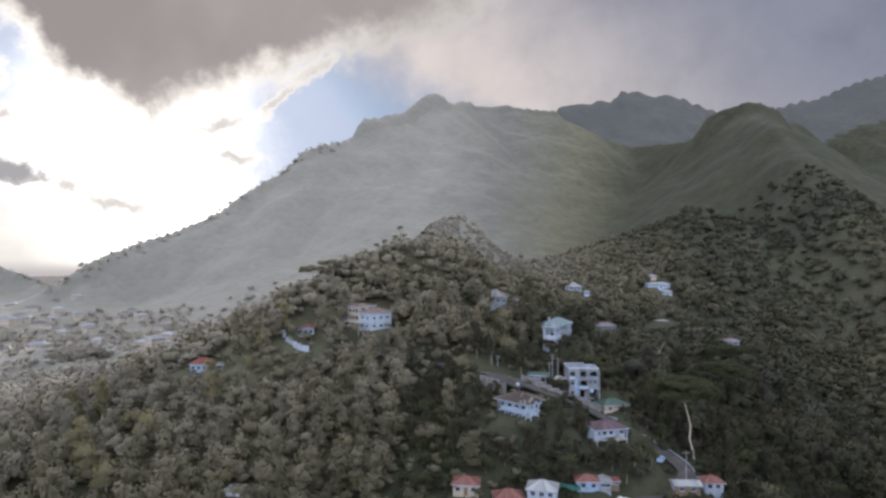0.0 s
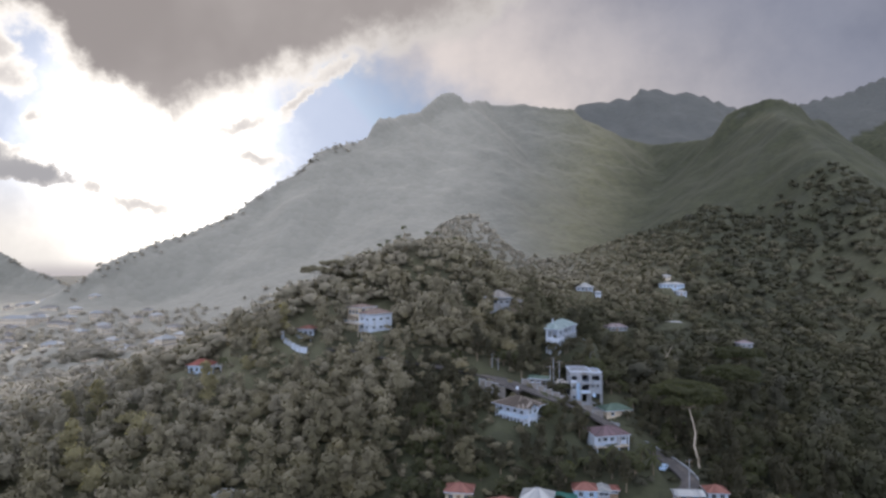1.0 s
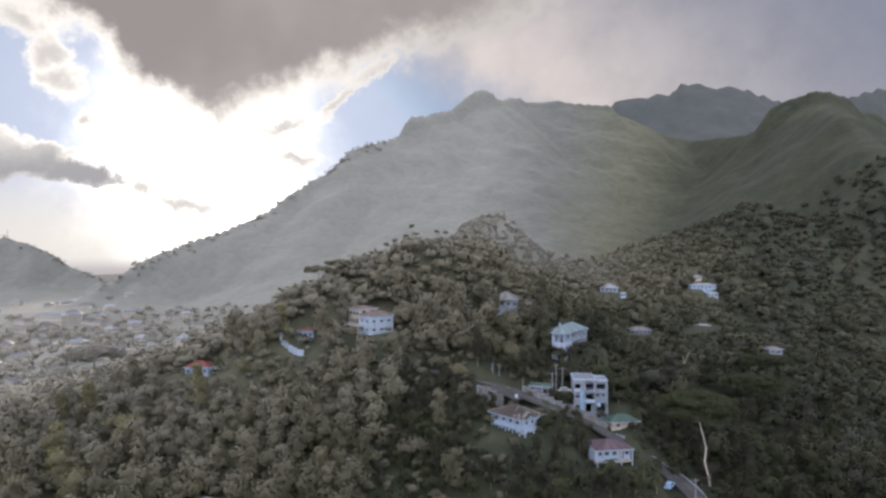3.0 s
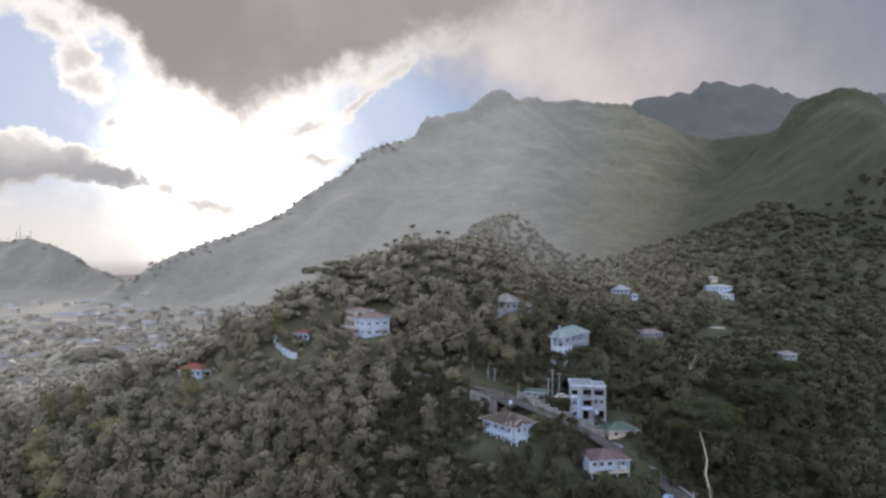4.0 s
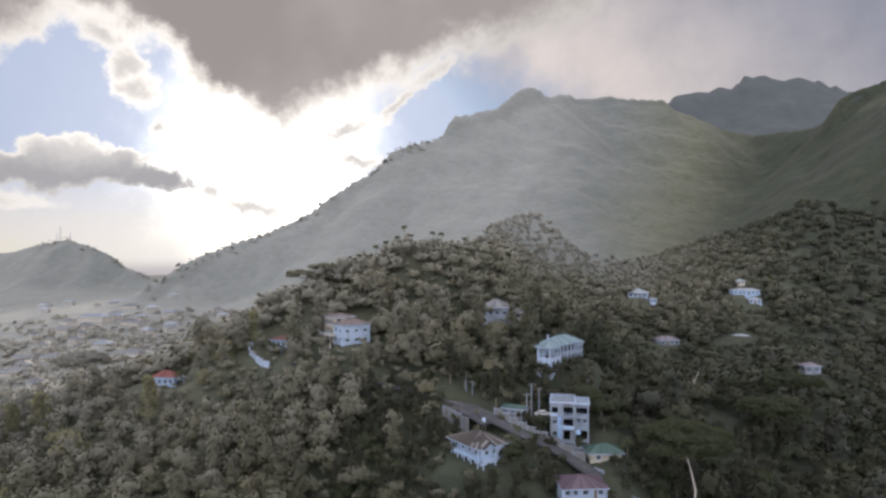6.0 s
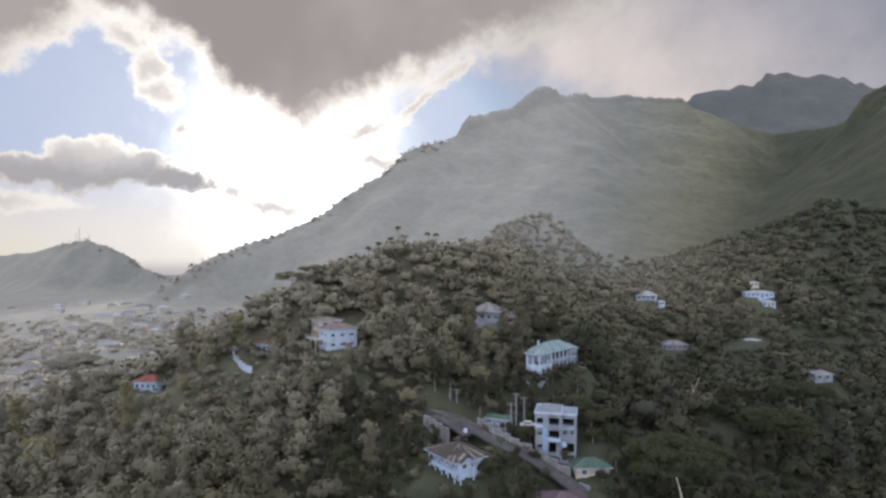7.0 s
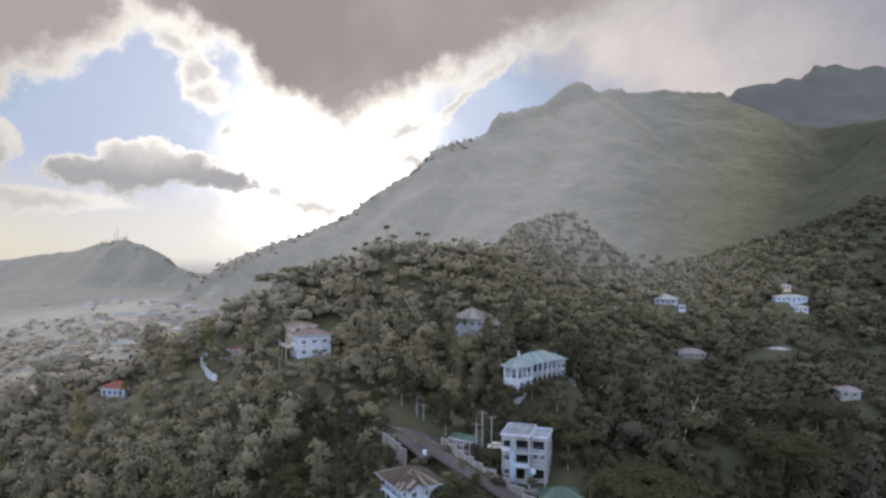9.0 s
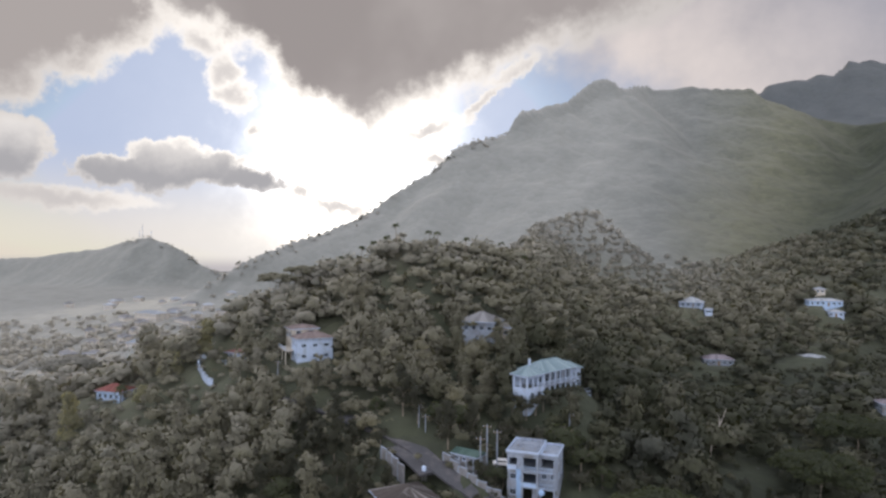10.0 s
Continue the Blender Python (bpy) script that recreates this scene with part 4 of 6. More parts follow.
def villa():
    H = thing("villa", "long villa with white verandah columns and a blue-green hipped roof", "house", pose(41.3, 232.8, 117.0, 0, 0, 61.5))
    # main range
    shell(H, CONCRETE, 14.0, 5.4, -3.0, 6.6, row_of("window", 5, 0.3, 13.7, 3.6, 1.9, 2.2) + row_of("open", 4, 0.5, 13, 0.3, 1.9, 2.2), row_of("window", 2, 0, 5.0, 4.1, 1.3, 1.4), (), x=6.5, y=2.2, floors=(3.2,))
    shell(H, SKYLIT_WHITE, 6.5, 4.6, -3.0, 6.6, row_of("open", 3, 0.2, 6.3, 3.5, 1.65, 2.5) + row_of("window", 2, 0.5, 6.0, 0.9, 1.4, 1.5),
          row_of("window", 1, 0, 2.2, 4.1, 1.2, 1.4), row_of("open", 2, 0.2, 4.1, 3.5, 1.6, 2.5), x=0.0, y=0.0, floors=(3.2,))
    slab(H, "verandah", CONCRETE, 6.55, 20.5, 0.1, 2.19, 3.0, 3.25)
    railing(H, 6.7, 20.4, 0.2, 3.25, SKYLIT_WHITE, 1.0, 0.6)
    for k in range(7):
        post(H, 6.9 + 2.25 * k, 0.3, -3.0, 6.5, SKYLIT_WHITE, 0.15)
    hip_roof(H, ROOF_TEAL, 6.2, 20.5, 0.4, 7.6, 6.6, 2.2, 0.6, label="blue-green metal roofing sheets")
    hip_roof(H, ROOF_TEAL, 0.0, 6.5, 0.0, 4.6, 6.62, 1.6, 0.6, label="blue-green metal roofing sheets")
    slab(H, "vent", SKYLIT_WHITE, 6.0, 6.5, 4.2, 4.7, 8.0, 9.6)
    # eastern annex with balconies, stepping down the slope
    shell(H, SKYLIT_WHITE, 3.6, 5.6, -3.0, 5.8, row_of("window", 2, 0.2, 3.4, 3.4, 1.2, 1.3) + row_of("open", 2, 0.2, 3.4, 0.2, 1.3, 2.0), row_of("window", 2, 0.2, 5, 3.4, 1.2, 1.3) + row_of("window", 2, 0.2, 5, 0.6, 1.2, 1.3), (), x=20.6, y=1.4, floors=(2.7,))
    hip_roof(H, ROOF_TEAL, 20.6, 24.2, 1.4, 7.0, 5.8, 1.3, 0.55, label="blue-green metal roofing sheets")
    slab(H, "balcony", CONCRETE, 15.5, 24.2, -2.0, 0.05, -0.3, -0.1)
    railing(H, 15.6, 24.1, -1.9, -0.1, SKYLIT_WHITE)
    shell(H, SKYLIT_WHITE, 5.0, 3.6, -7.5, -0.35, row_of("window", 2, 0.3, 4.7, -2.4, 1.3, 1.2) + row_of("open", 2, 0.3, 4.7, -5.6, 1.6, 2.0), row_of("window", 1, 0, 3.2, -2.4, 1.1, 1.2), (), x=16.5, y=-3.8, floors=(-3.4,))
    slab(H, "stair_block", CONCRETE, 19.0, 21.4, -6.0, -3.82, -9.0, -4.6)
    slab(H, "foundation", BLOCKWORK, 0.2, 20.2, 2.4, 7.6, -7.0, -3.01)


def rusty_house():
    H = thing("weathered_house", "white and pale blue two-storey house under a rusty patched sheet roof", "house", pose(16.9, 198.0, 99.4, 0, 0, -45))
    front = row_of("window", 4, 0.3, 11.0, 4.0, 1.5, 1.0) + row_of("open", 3, 0.6, 9.0, 0.3, 2.0, 2.0) + [("window", 10.2, 0.9, 1.2, 1.2)]
    shell(H, SKYLIT_WHITE, 11.4, 8.4, -2.5, 6.1, front, row_of("window", 3, 0.3, 7.8, 4.0, 1.2, 1.1) + row_of("window", 2, 0.3, 7.6, 0.9, 1.1, 1.2), (), y=1.0, floors=(3.1,))
    slab(H, "balcony", PALE_BLUE, 0.0, 11.4, 0.0, 0.99, 3.0, 3.2)
    slab(H, "balcony_front", PALE_BLUE, 0.0, 11.4, -0.1, -0.003, 3.0, 4.0, "pale blue balcony parapet")
    slab(H, "balcony_front", PALE_BLUE, 11.41, 11.52, 0.0, 5.0, 3.0, 4.0, "pale blue balcony parapet")
    for k in range(5):
        post(H, 0.3 + 2.7 * k, 0.2, -2.5, 6.0, SKYLIT_WHITE)
    hip_roof(H, ROOF_RUST, 0, 11.4, 0.0, 9.4, 6.1, 2.2, 0.85, label="rust-brown roofing sheets with pale patches")
    # porch gable over the eastern end
    porch = slab(H, "porch_roof", ROOF_RUST, 8.4, 13.2, 2.72, 2.78, 7.2, 7.42, "rusty gabled porch roof")
    for slope in (((13.2, 0.6, 6.0), (8.4, 0.6, 6.9), (8.4, 2.7, 8.2), (13.2, 2.7, 7.4)), ((8.4, 5.0, 6.9), (13.2, 5.0, 6.0), (13.2, 2.8, 7.4), (8.4, 2.8, 8.2))):
        for piece in sheet_slope(*slope):
            part("roofing_sheet", piece, ROOF_RUST, porch)
    bm = bmesh.new()
    v = [bm.verts.new(p) for p in ((12.4, 0.9, 6.0), (12.4, 4.7, 6.0), (12.4, 2.8, 7.3), (12.3, 0.9, 6.0), (12.3, 4.7, 6.0), (12.3, 2.8, 7.3))]
    for f in ((0, 1, 2), (3, 5, 4), (0, 3, 4, 1), (1, 4, 5, 2), (2, 5, 3, 0)):
        bm.faces.new([v[i] for i in f])
    part("gable", bm, PALE_BLUE, H, "pale blue gable with a white edge")
    for y in (1.0, 4.6):
        post(H, 12.35, y, -2.5, 6.0, SKYLIT_WHITE)


def purple_house():
    H = thing("bungalow", "cream bungalow on pillars with a purple-red hipped sheet roof", "house", pose(44.6, 186.6, 95.0, 0, 0, 14))
    shell(H, SKYLIT_WHITE, 10.0, 7.0, 0.0, 4.0, row_of("window", 3, 0.3, 6.5, 1.9, 1.2, 1.1) + [("door", 7.6, 0.9, 1.0, 2.1), ("window", 9.0, 1.9, 1.1, 1.1)], row_of("window", 2, 0.3, 6, 1.9, 1.2, 1.1), ())
    slab(H, "porch", CREAM, 0.0, 10.0, -1.6, -0.01, 0.5, 0.8)
    railing(H, 0.1, 6.8, -1.5, 0.8, BLUE, 0.9, 0.5)
    for x in (0.2, 3.4, 6.8, 9.8):
        post(H, x, -1.45, -2.6, 3.9, SKYLIT_WHITE)
    hip_roof(H, ROOF_PURPLE, 0, 10.0, -1.6, 7.0, 4.0, 1.6, 0.4, label="faded purple-red roofing sheets")
    slab(H, "foundation", BLOCKWORK, 0.3, 9.7, 0.3, 6.7, -3.5, -0.01)


def arched_house():
    H = thing("arched_house", "white house with arched windows and brown tiled roofs", "house", pose(-28.0, 243.4, 122.0, 0, 0, 44.6))
    shell(H, SKYLIT_WHITE, 10.6, 7.0, -3.0, 5.8, row_of("arch", 3, 0.3, 10.3, 3.3, 1.4, 0.95) + row_of("arch", 3, 0.3, 10.3, 0.2, 1.4, 1.0), row_of("arch", 2, 0.2, 6.4, 3.3, 1.3, 0.95), row_of("arch", 2, 0.2, 6.4, 3.3, 1.3, 0.95) + row_of("arch", 2, 0.2, 6.4, 0.3, 1.3, 1.0), floors=(2.8,))
    hip_roof(H, ROOF_TERRACOTTA, 0, 10.6, 0.0, 7.0, 5.8, 1.6, 0.5, label="weathered brown tiled roof")
    shell(H, CREAM, 8.0, 7.6, -3.0, 8.0, row_of("window", 2, 0.3, 7.7, 6.2, 1.5, 1.2), row_of("window", 2, 0.3, 7, 5.6, 1.4, 1.4), row_of("window", 3, 0.3, 7.0, 5.4, 1.5, 1.5) + row_of("open", 3, 0.3, 7.0, 2.3, 1.6, 2.0) + row_of("open", 2, 0.5, 6.6, -0.9, 1.8, 2.1), x=0.0, y=7.1, floors=(1.9, 4.9))
    hip_roof(H, ROOF_TERRACOTTA, 0, 8.0, 7.1, 14.7, 8.0, 1.0, 0.6, label="weathered brown tiled roof")
    slab(H, "terrace", CREAM, -2.6, -0.01, 4.0, 14.0, 1.8, 2.05)
    bm = bmesh.new()
    for k in range(12):
        box(bm, -2.5, -2.42, 4.0 + 0.86 * k, 4.1 + 0.86 * k, 2.05, 2.95)
    box(bm, -2.52, -2.4, 4.0, 14.0, 2.95, 3.05)
    part("railing", bm, SKYLIT_WHITE, H)
    for y in (4.3, 9.0, 13.7):
        post(H, -2.4, y, -4.0, 1.8, CREAM)


def terrace_house():
    H = thing("terrace_house", "small white balconied house with a red-brown roof, above a wall", "house", pose(-57.5, 251.0, 115.4, 0, 0, -8))
    shell(H, SKYLIT_WHITE, 6.5, 6.0, -3.0, 6.2, row_of("window", 3, 0.2, 6.3, 3.9, 1.3, 1.3) + row_of("open", 2, 0.3, 6.2, 0.2, 2.0, 2.0), row_of("window", 2, 0.2, 5.5, 3.9, 1.2, 1.3), row_of("window", 1, 0.2, 5.5, 3.9, 1.2, 1.3), floors=(2.9,))
    hip_roof(H, ROOF_DULL_RED, 0, 6.5, -0.8, 6.0, 6.2, 1.1, 0.4, label="red-brown sheet roof")
    slab(H, "balcony", SKYLIT_WHITE, -2.8, 6.5, -2.6, -0.01, 2.7, 2.95)
    railing(H, -2.7, 6.4, -2.5, 2.95, SKYLIT_WHITE, 0.9, 0.5)
    for x in (-2.5, 1.0, 6.2):
        post(H, x, -2.4, -3.5, 2.7, SKYLIT_WHITE)
    slab(H, "garage", SKYLIT_WHITE, -4.6, -0.05, -1.0, 4.5, -3.0, 1.4)


def red_house():
    H = thing("red_roof_house", "small white house with a bright red sheet roof among trees", "house", pose(-94.5, 236.0, 106.0, 0, 0, 4))
    shell(H, PALE_BLUE, 8.5, 6.0, -3.0, 3.6, row_of("window", 4, 0.2, 8.3, 1.4, 1.1, 1.3), row_of("window", 2, 0.2, 5.5, 1.4, 1.1, 1.2), row_of("window", 2, 0.2, 5.5, 1.4, 1.1, 1.2))
    hip_roof(H, ROOF_RED, 0, 8.5, 0, 6.0, 3.6, 1.7, 0.6, label="bright red roofing sheets")
    hip_roof(H, ROOF_GREY, 8.6, 12.0, 1.0, 5.0, 2.9, 0.5, 0.3, run=0.0, label="grey lean-to roof")
    for x in (8.9, 11.7):
        post(H, x, 0.8, -3.0, 2.85, SKYLIT_WHITE)


def hill_house():
    H = thing("hillside_house", "wide grey-roofed house half hidden by trees on the hill", "house", pose(16.5, 261.0, 128.8, 0, 0, -6))
    shell(H, CONCRETE, 10.0, 8.0, -3.0, 4.4, row_of("window", 4, 0.2, 9.8, 1.9, 1.3, 1.3), row_of("window", 2, 0, 7.5, 1.9, 1.2, 1.3), ())
    hip_roof(H, ROOF_SLATE, 0, 10.0, -0.5, 8.0, 4.4, 2.6, 0.7, label="weathered grey hipped roof")
    shell(H, CREAM, 4.5, 6.0, -3.0, 3.0, row_of("window", 2, 0.2, 4.3, 1.0, 1.2, 1.2), row_of("window", 2, 0, 5.5, 1.0, 1.2, 1.2), (), x=10.05, y=1.0)
    hip_roof(H, ROOF_SLATE, 10.05, 14.5, 1.0, 7.0, 3.0, 1.2, 0.5, label="weathered grey hipped roof")


def green_hut():
    H = thing("green_roof_hut", "low hut with a dull green sheet roof beside the lane", "hut", pose(51.6, 202.2, 99.4, 0, 0, 14))
    shell(H, CREAM, 8.0, 5.5, -2.0, 2.7, row_of("window", 2, 0.2, 7.6, 1.0, 1.2, 1.1), row_of("window", 1, 0, 5, 1.0, 1.2, 1.1), ())
    hip_roof(H, ROOF_GREEN, 0, 8.0, 0, 5.5, 2.7, 1.4, 0.7, label="dull green roofing sheets")


three_storey_house()
villa()
rusty_house()
purple_house()
arched_house()
terrace_house()
red_house()
hill_house()
green_hut()


# ---- lesser houses ----
def small_house(name, label, x, y, yaw, w, d, wall, roof, high=2.9, rise=1.4, lift=0.3, run=None, roof_label="", group="", floors=1, verandah=False, category="house", ridge=None, sheet=0.95):
    z = ridge - high * floors - rise - lift if ridge else h1(x + 0.5 * w * math.cos(radians(yaw)) - 0.5 * d * math.sin(radians(yaw)), y + 0.5 * w * math.sin(radians(yaw)) + 0.5 * d * math.cos(radians(yaw)))
    mx, my = x + 0.5 * w * math.cos(radians(yaw)) - 0.5 * d * math.sin(radians(yaw)), y + 0.5 * w * math.sin(radians(yaw)) + 0.5 * d * math.cos(radians(yaw))
    CLEARED.append((mx, my, max(w, d) * 0.5 + (0.8 if name == "valley_house" else 1.5)))
    # trees before it are capped along the camera's sightline
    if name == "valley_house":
        VIEW_TARGETS.append((mx, my - d / 2, z + lift + 2.7, w * 0.3))
    if ridge:
        PADS.append((mx, my, z + lift + 0.2, max(w, d) * 0.55))
    H = thing(name, label, category, pose(x, y, z + lift, 0, 0, yaw), group)
    top = high * floors
    n = max(2, round(w / 2.6))
    front = [o for k in range(floors) for o in row_of("window", n, 0.3, w - 0.3, 1.0 + high * k, 1.2, 1.2)]
    if floors == 1 and n > 2:
        front[n // 2] = ("door", front[n // 2][1], 0.02, 1.0, 2.1)
    sides = [o for k in range(floors) for o in row_of("window", 2, 0.3, d - 0.7, 1.0 + high * k, 1.1, 1.1)]
    shell(H, wall, w, d, -4.0, top, front, sides, sides, floors=tuple(high * k for k in range(floors)))
    hip_roof(H, roof, 0, w, -1.5 if verandah else 0, d, top, rise, 0.5, run, roof_label, sheet)
    if verandah:
        slab(H, "verandah", CONCRETE, 0, w, -1.6, -0.01, -0.2, 0.0)
        railing(H, 0.1, w - 0.1, -1.5, 0.0, SKYLIT_WHITE)
        for k in range(4):
            post(H, 0.2 + (w - 0.4) * k / 3, -1.45, -3.0, top, SKYLIT_WHITE, 0.1)
    return H


# by the lower road
small_house("cottage", "two-storey house with a pale grey hipped sheet roof", -60.0, 169.0, -12, 10.0, 7.5, CREAM, ROOF_GREY, lift=-0.5, rise=1.6)
small_house("cottage", "low house with a dull red hipped roof among bushes", 2.6, 166.5, -6, 6.7, 5.5, CREAM, ROOF_DULL_RED, ridge=91.4)
small_house("cottage", "low house with a faded red roof below the slope", 13.4, 161.5, 3, 7.2, 5.5, CREAM, ROOF_DULL_RED, rise=1.6, ridge=89.6)
small_house("cottage", "white two-storey house with a white hipped roof", 21.4, 161.0, -14, 7.2, 6.0, SKYLIT_WHITE, ROOF_GREY, floors=2, rise=1.7, high=2.6, ridge=92.4)
small_house("cottage", "bright blue walled cottage with a red-brown roof", 35.5, 167.4, -4, 5.8, 4.5, BLUE, ROOF_DULL_RED, rise=1.2, high=2.7, ridge=91.6)
small_house("shed", "open-sided grey sheet-roofed shed", 41.4, 166.8, -4, 2.8, 4.0, CONCRETE, ROOF_GREY, high=2.3, rise=0.6, run=0.0, ridge=91.0, category="shed")
small_house("shed", "small brown timber shed behind the cottage", 44.6, 168.6, -4, 2.2, 3.0, TIMBER, ROOF_DULL_RED, high=2.0, rise=0.6, ridge=90.7, category="shed")
small_house("roadside_shop", "brown roadside shed under pale grey roofing sheets", 60.0, 163.6, -2, 6.4, 3.6, TIMBER, ROOF_GREY, high=2.6, rise=0.6, run=0.0, ridge=91.4, category="shed")
small_house("cottage", "white cottage with a dark red hipped roof by the road", 69.6, 168.4, -2, 4.9, 4.4, SKYLIT_WHITE, ROOF_DULL_RED, high=2.6, rise=1.3, ridge=91.0)
# up the eastern valley
small_house("valley_house", "white gabled house with a verandah above the valley", 84.5, 437.0, -12, 11.0, 8.0, SKYLIT_WHITE, ROOF_GREY, rise=2.6, ridge=131.2, verandah=True)
small_house("valley_house", "small white flat-roofed outhouse among trees", 96.5, 431.0, 5, 3.5, 3.5, SKYLIT_WHITE, ROOF_GREY, ridge=126.2, rise=0.5)
small_house("valley_house", "long pale blue house with a low grey roof", 150.0, 461.0, 4, 16.0, 7.0, PALE_BLUE, ROOF_GREY, ridge=130.5, rise=1.0)
small_house("valley_house", "white house with large windows beside a long blue one", 157.0, 453.0, -8, 7.0, 6.0, SKYLIT_WHITE, ROOF_GREY, ridge=125.5, rise=0.9)
small_house("valley_house", "small cream house higher up the valley", 157.0, 480.0, 0, 5.0, 4.0, CREAM, ROOF_GREY, ridge=135.7, rise=0.7)
small_house("valley_house", "low house with a faded purple-grey roof in dense trees", 92.0, 378.0, 6, 12.0, 7.0, CONCRETE, ROOF_MAUVE, ridge=109.7, rise=1.6)
small_house("valley_house", "pale concrete house with a broken roof in the trees", 132.0, 395.0, -6, 10.0, 7.0, CREAM, ROOF_GREY, ridge=109.7, rise=1.0)
small_house("valley_house", "small grey house deep in the trees", 134.5, 299.0, 8, 6.0, 5.0, CONCRETE, ROOF_MAUVE, ridge=110.7, rise=1.0)
small_house("valley_house", "grey hut below the leaning tree", 92.0, 252.0, -10, 4.5, 4.0, CONCRETE, ROOF_MAUVE, ridge=100.7, rise=0.8)


# ---- the road up the hill ----
def along(pts, step_len=1.5):
    """Points at even steps on a smooth line through pts."""
    pts = [Vector(p) for p in pts]
    ext = [2 * pts[0] - pts[1]] + pts + [2 * pts[-1] - pts[-2]]
    out = []
    for k in range(1, len(ext) - 2):
        a, b, c, d = ext[k - 1:k + 3]
        n = max(1, round((c - b).length / step_len))
        for i in range(n):
            t = i / n
            out.append(0.5 * (2 * b + (c - a) * t + (2 * a - 5 * b + 4 * c - d) * t * t + (3 * b - a - 3 * c + d) * t ** 3))
    return out + [pts[-1]]


def ribbon(name, pts, half, mat, label, thick=0.5, lift=0.0, category="road", kind="structure"):
    line = along(pts)
    vs, fs = [], []
    for k, p in enumerate(line):
        t = line[min(k + 1, len(line) - 1)] - line[max(k - 1, 0)]
        s = Vector((t.y, -t.x, 0)).normalized() * half
        for q, dz in ((p - s, 0), (p + s, 0), (p + s, -thick), (p - s, -thick)):
            vs.append((q.x, q.y, p.z + lift + dz))
    for k in range(len(line) - 1):
        for i in range(4):
            fs.append((4 * k + i, 4 * k + (i + 1) % 4, 4 * k + 4 + (i + 1) % 4, 4 * k + 4 + i))
    me = mesh_of(name, vs, fs, [mat])
    return tagged(new(name, me), label, category, kind=kind)


LANE = [(-45, 238, 116.5), (-22, 231, 114.0), (0, 224, 111.6), (16, 217.5, 109.8), (25, 210.5, 108.2), (34, 205.5, 105.6), (43, 202.5, 102.6), (51, 198.5, 99.2), (59, 192.5, 95.0), (66, 185, 91.5), (68.5, 178.5, 89.2),
        (65.5, 173.5, 88.2), (58.5, 169, 87.2), (51, 164.5, 86.3), (40, 161.5, 85.2), (30, 158, 84.2), (16, 154.5, 83.0)]
for (a, b) in zip(LANE, LANE[1:]):
    for t in (0.0, 0.5):
        p = Vector(a).lerp(Vector(b), t)
        PADS.append((p.x, p.y, p.z - 0.25, 3.4))
        CLEARED.append((p.x, p.y, 3.0))
# the open bend, wide between its walls
PADS.append((20, 213.5, 108.8, 5.5))
CLEARED.append((19, 212, 7.5))
CLEARED.append((30, 203, 5.5))
CLEARED.append((64, 180, 6))
road = ribbon("road", LANE, 2.3, ASPHALT, "narrow worn asphalt lane winding down the hillside")
bend = ribbon("forecourt", [(14, 214.5, 109.3), (20, 211.0, 108.9), (26, 206.5, 107.4)], 2.6, ASPHALT, "worn asphalt bend widening beside the lane", lift=-0.03)
kerb = ribbon("kerb", [(x + 2.6, y + 1.2, z + 0.22) for x, y, z in LANE[8:12]], 0.16, CONCRETE, "pale concrete kerb along the lane", lift=0.0, category="kerb")


def block_wall(name, label, pts, high, mat, thick=0.28, deep=2.5, coping=True):
    """A wall of block panels between piers, following pts."""
    W0 = thing(name, label, "wall", pose(*pts[0]))
    o = Vector(pts[0])
    for a, b in zip(pts, pts[1:]):
        a, b = Vector(a) - o, Vector(b) - o
        length, ang = (b.xy - a.xy).length, math.atan2(b.y - a.y, b.x - a.x)
        n = max(1, round(length / 2.8))
        for k in range(n):
            p = a.lerp(b, k / n)
            m = Matrix.Translation(p) @ Matrix.Rotation(ang, 4, "Z")
            q = length / n
            bm = bmesh.new()
            box(bm, 0.15, q - 0.15, 0, thick, -deep, high)
            part("panel", bm, mat, W0).matrix_local = m
            bm = bmesh.new()
            box(bm, -0.15, 0.15, -0.06, thick + 0.06, -deep, high + 0.18)
            part("pier", bm, CONCRETE, W0).matrix_local = m
            if coping:
                bm = bmesh.new()
                box(bm, 0.15, q - 0.15, -0.05, thick + 0.05, high, high + 0.1)
                part("coping", bm, CONCRETE, W0).matrix_local = m
    return W0


block_wall("retaining_wall", "grey block retaining wall with piers beside the lane", [(26.5, 213.0, 107.4), (31, 209.5, 106.0), (38, 206.3, 103.6), (44.5, 204.3, 101.2), (50.5, 201.5, 98.6)], 2.2, BLOCKWORK)
block_wall("retaining_wall", "stained grey block wall round the bend of the lane", [(12.5, 211.5, 108.6), (16.5, 208.2, 107.9), (20.5, 205.0, 106.6)], 1.3, BLOCKWORK)
block_wall("garden_wall", "curving white garden wall with a blue-shaded face", [(-61.4, 245.4, 119.6), (-61.8, 243.0, 118.6), (-60.1, 240.2, 117.4), (-56.6, 237.5, 116.1), (-52.7, 235.1, 115.0), (-49.5, 233.4, 113.9)], 1.7, SKYLIT_WHITE, deep=1.6)
block_wall("retaining_wall", "low pale concrete edge wall by the hut", [(52.5, 200.6, 98.3), (57.0, 196.6, 95.8), (61.5, 192.5, 93.4)], 0.7, CONCRETE, deep=1.0)


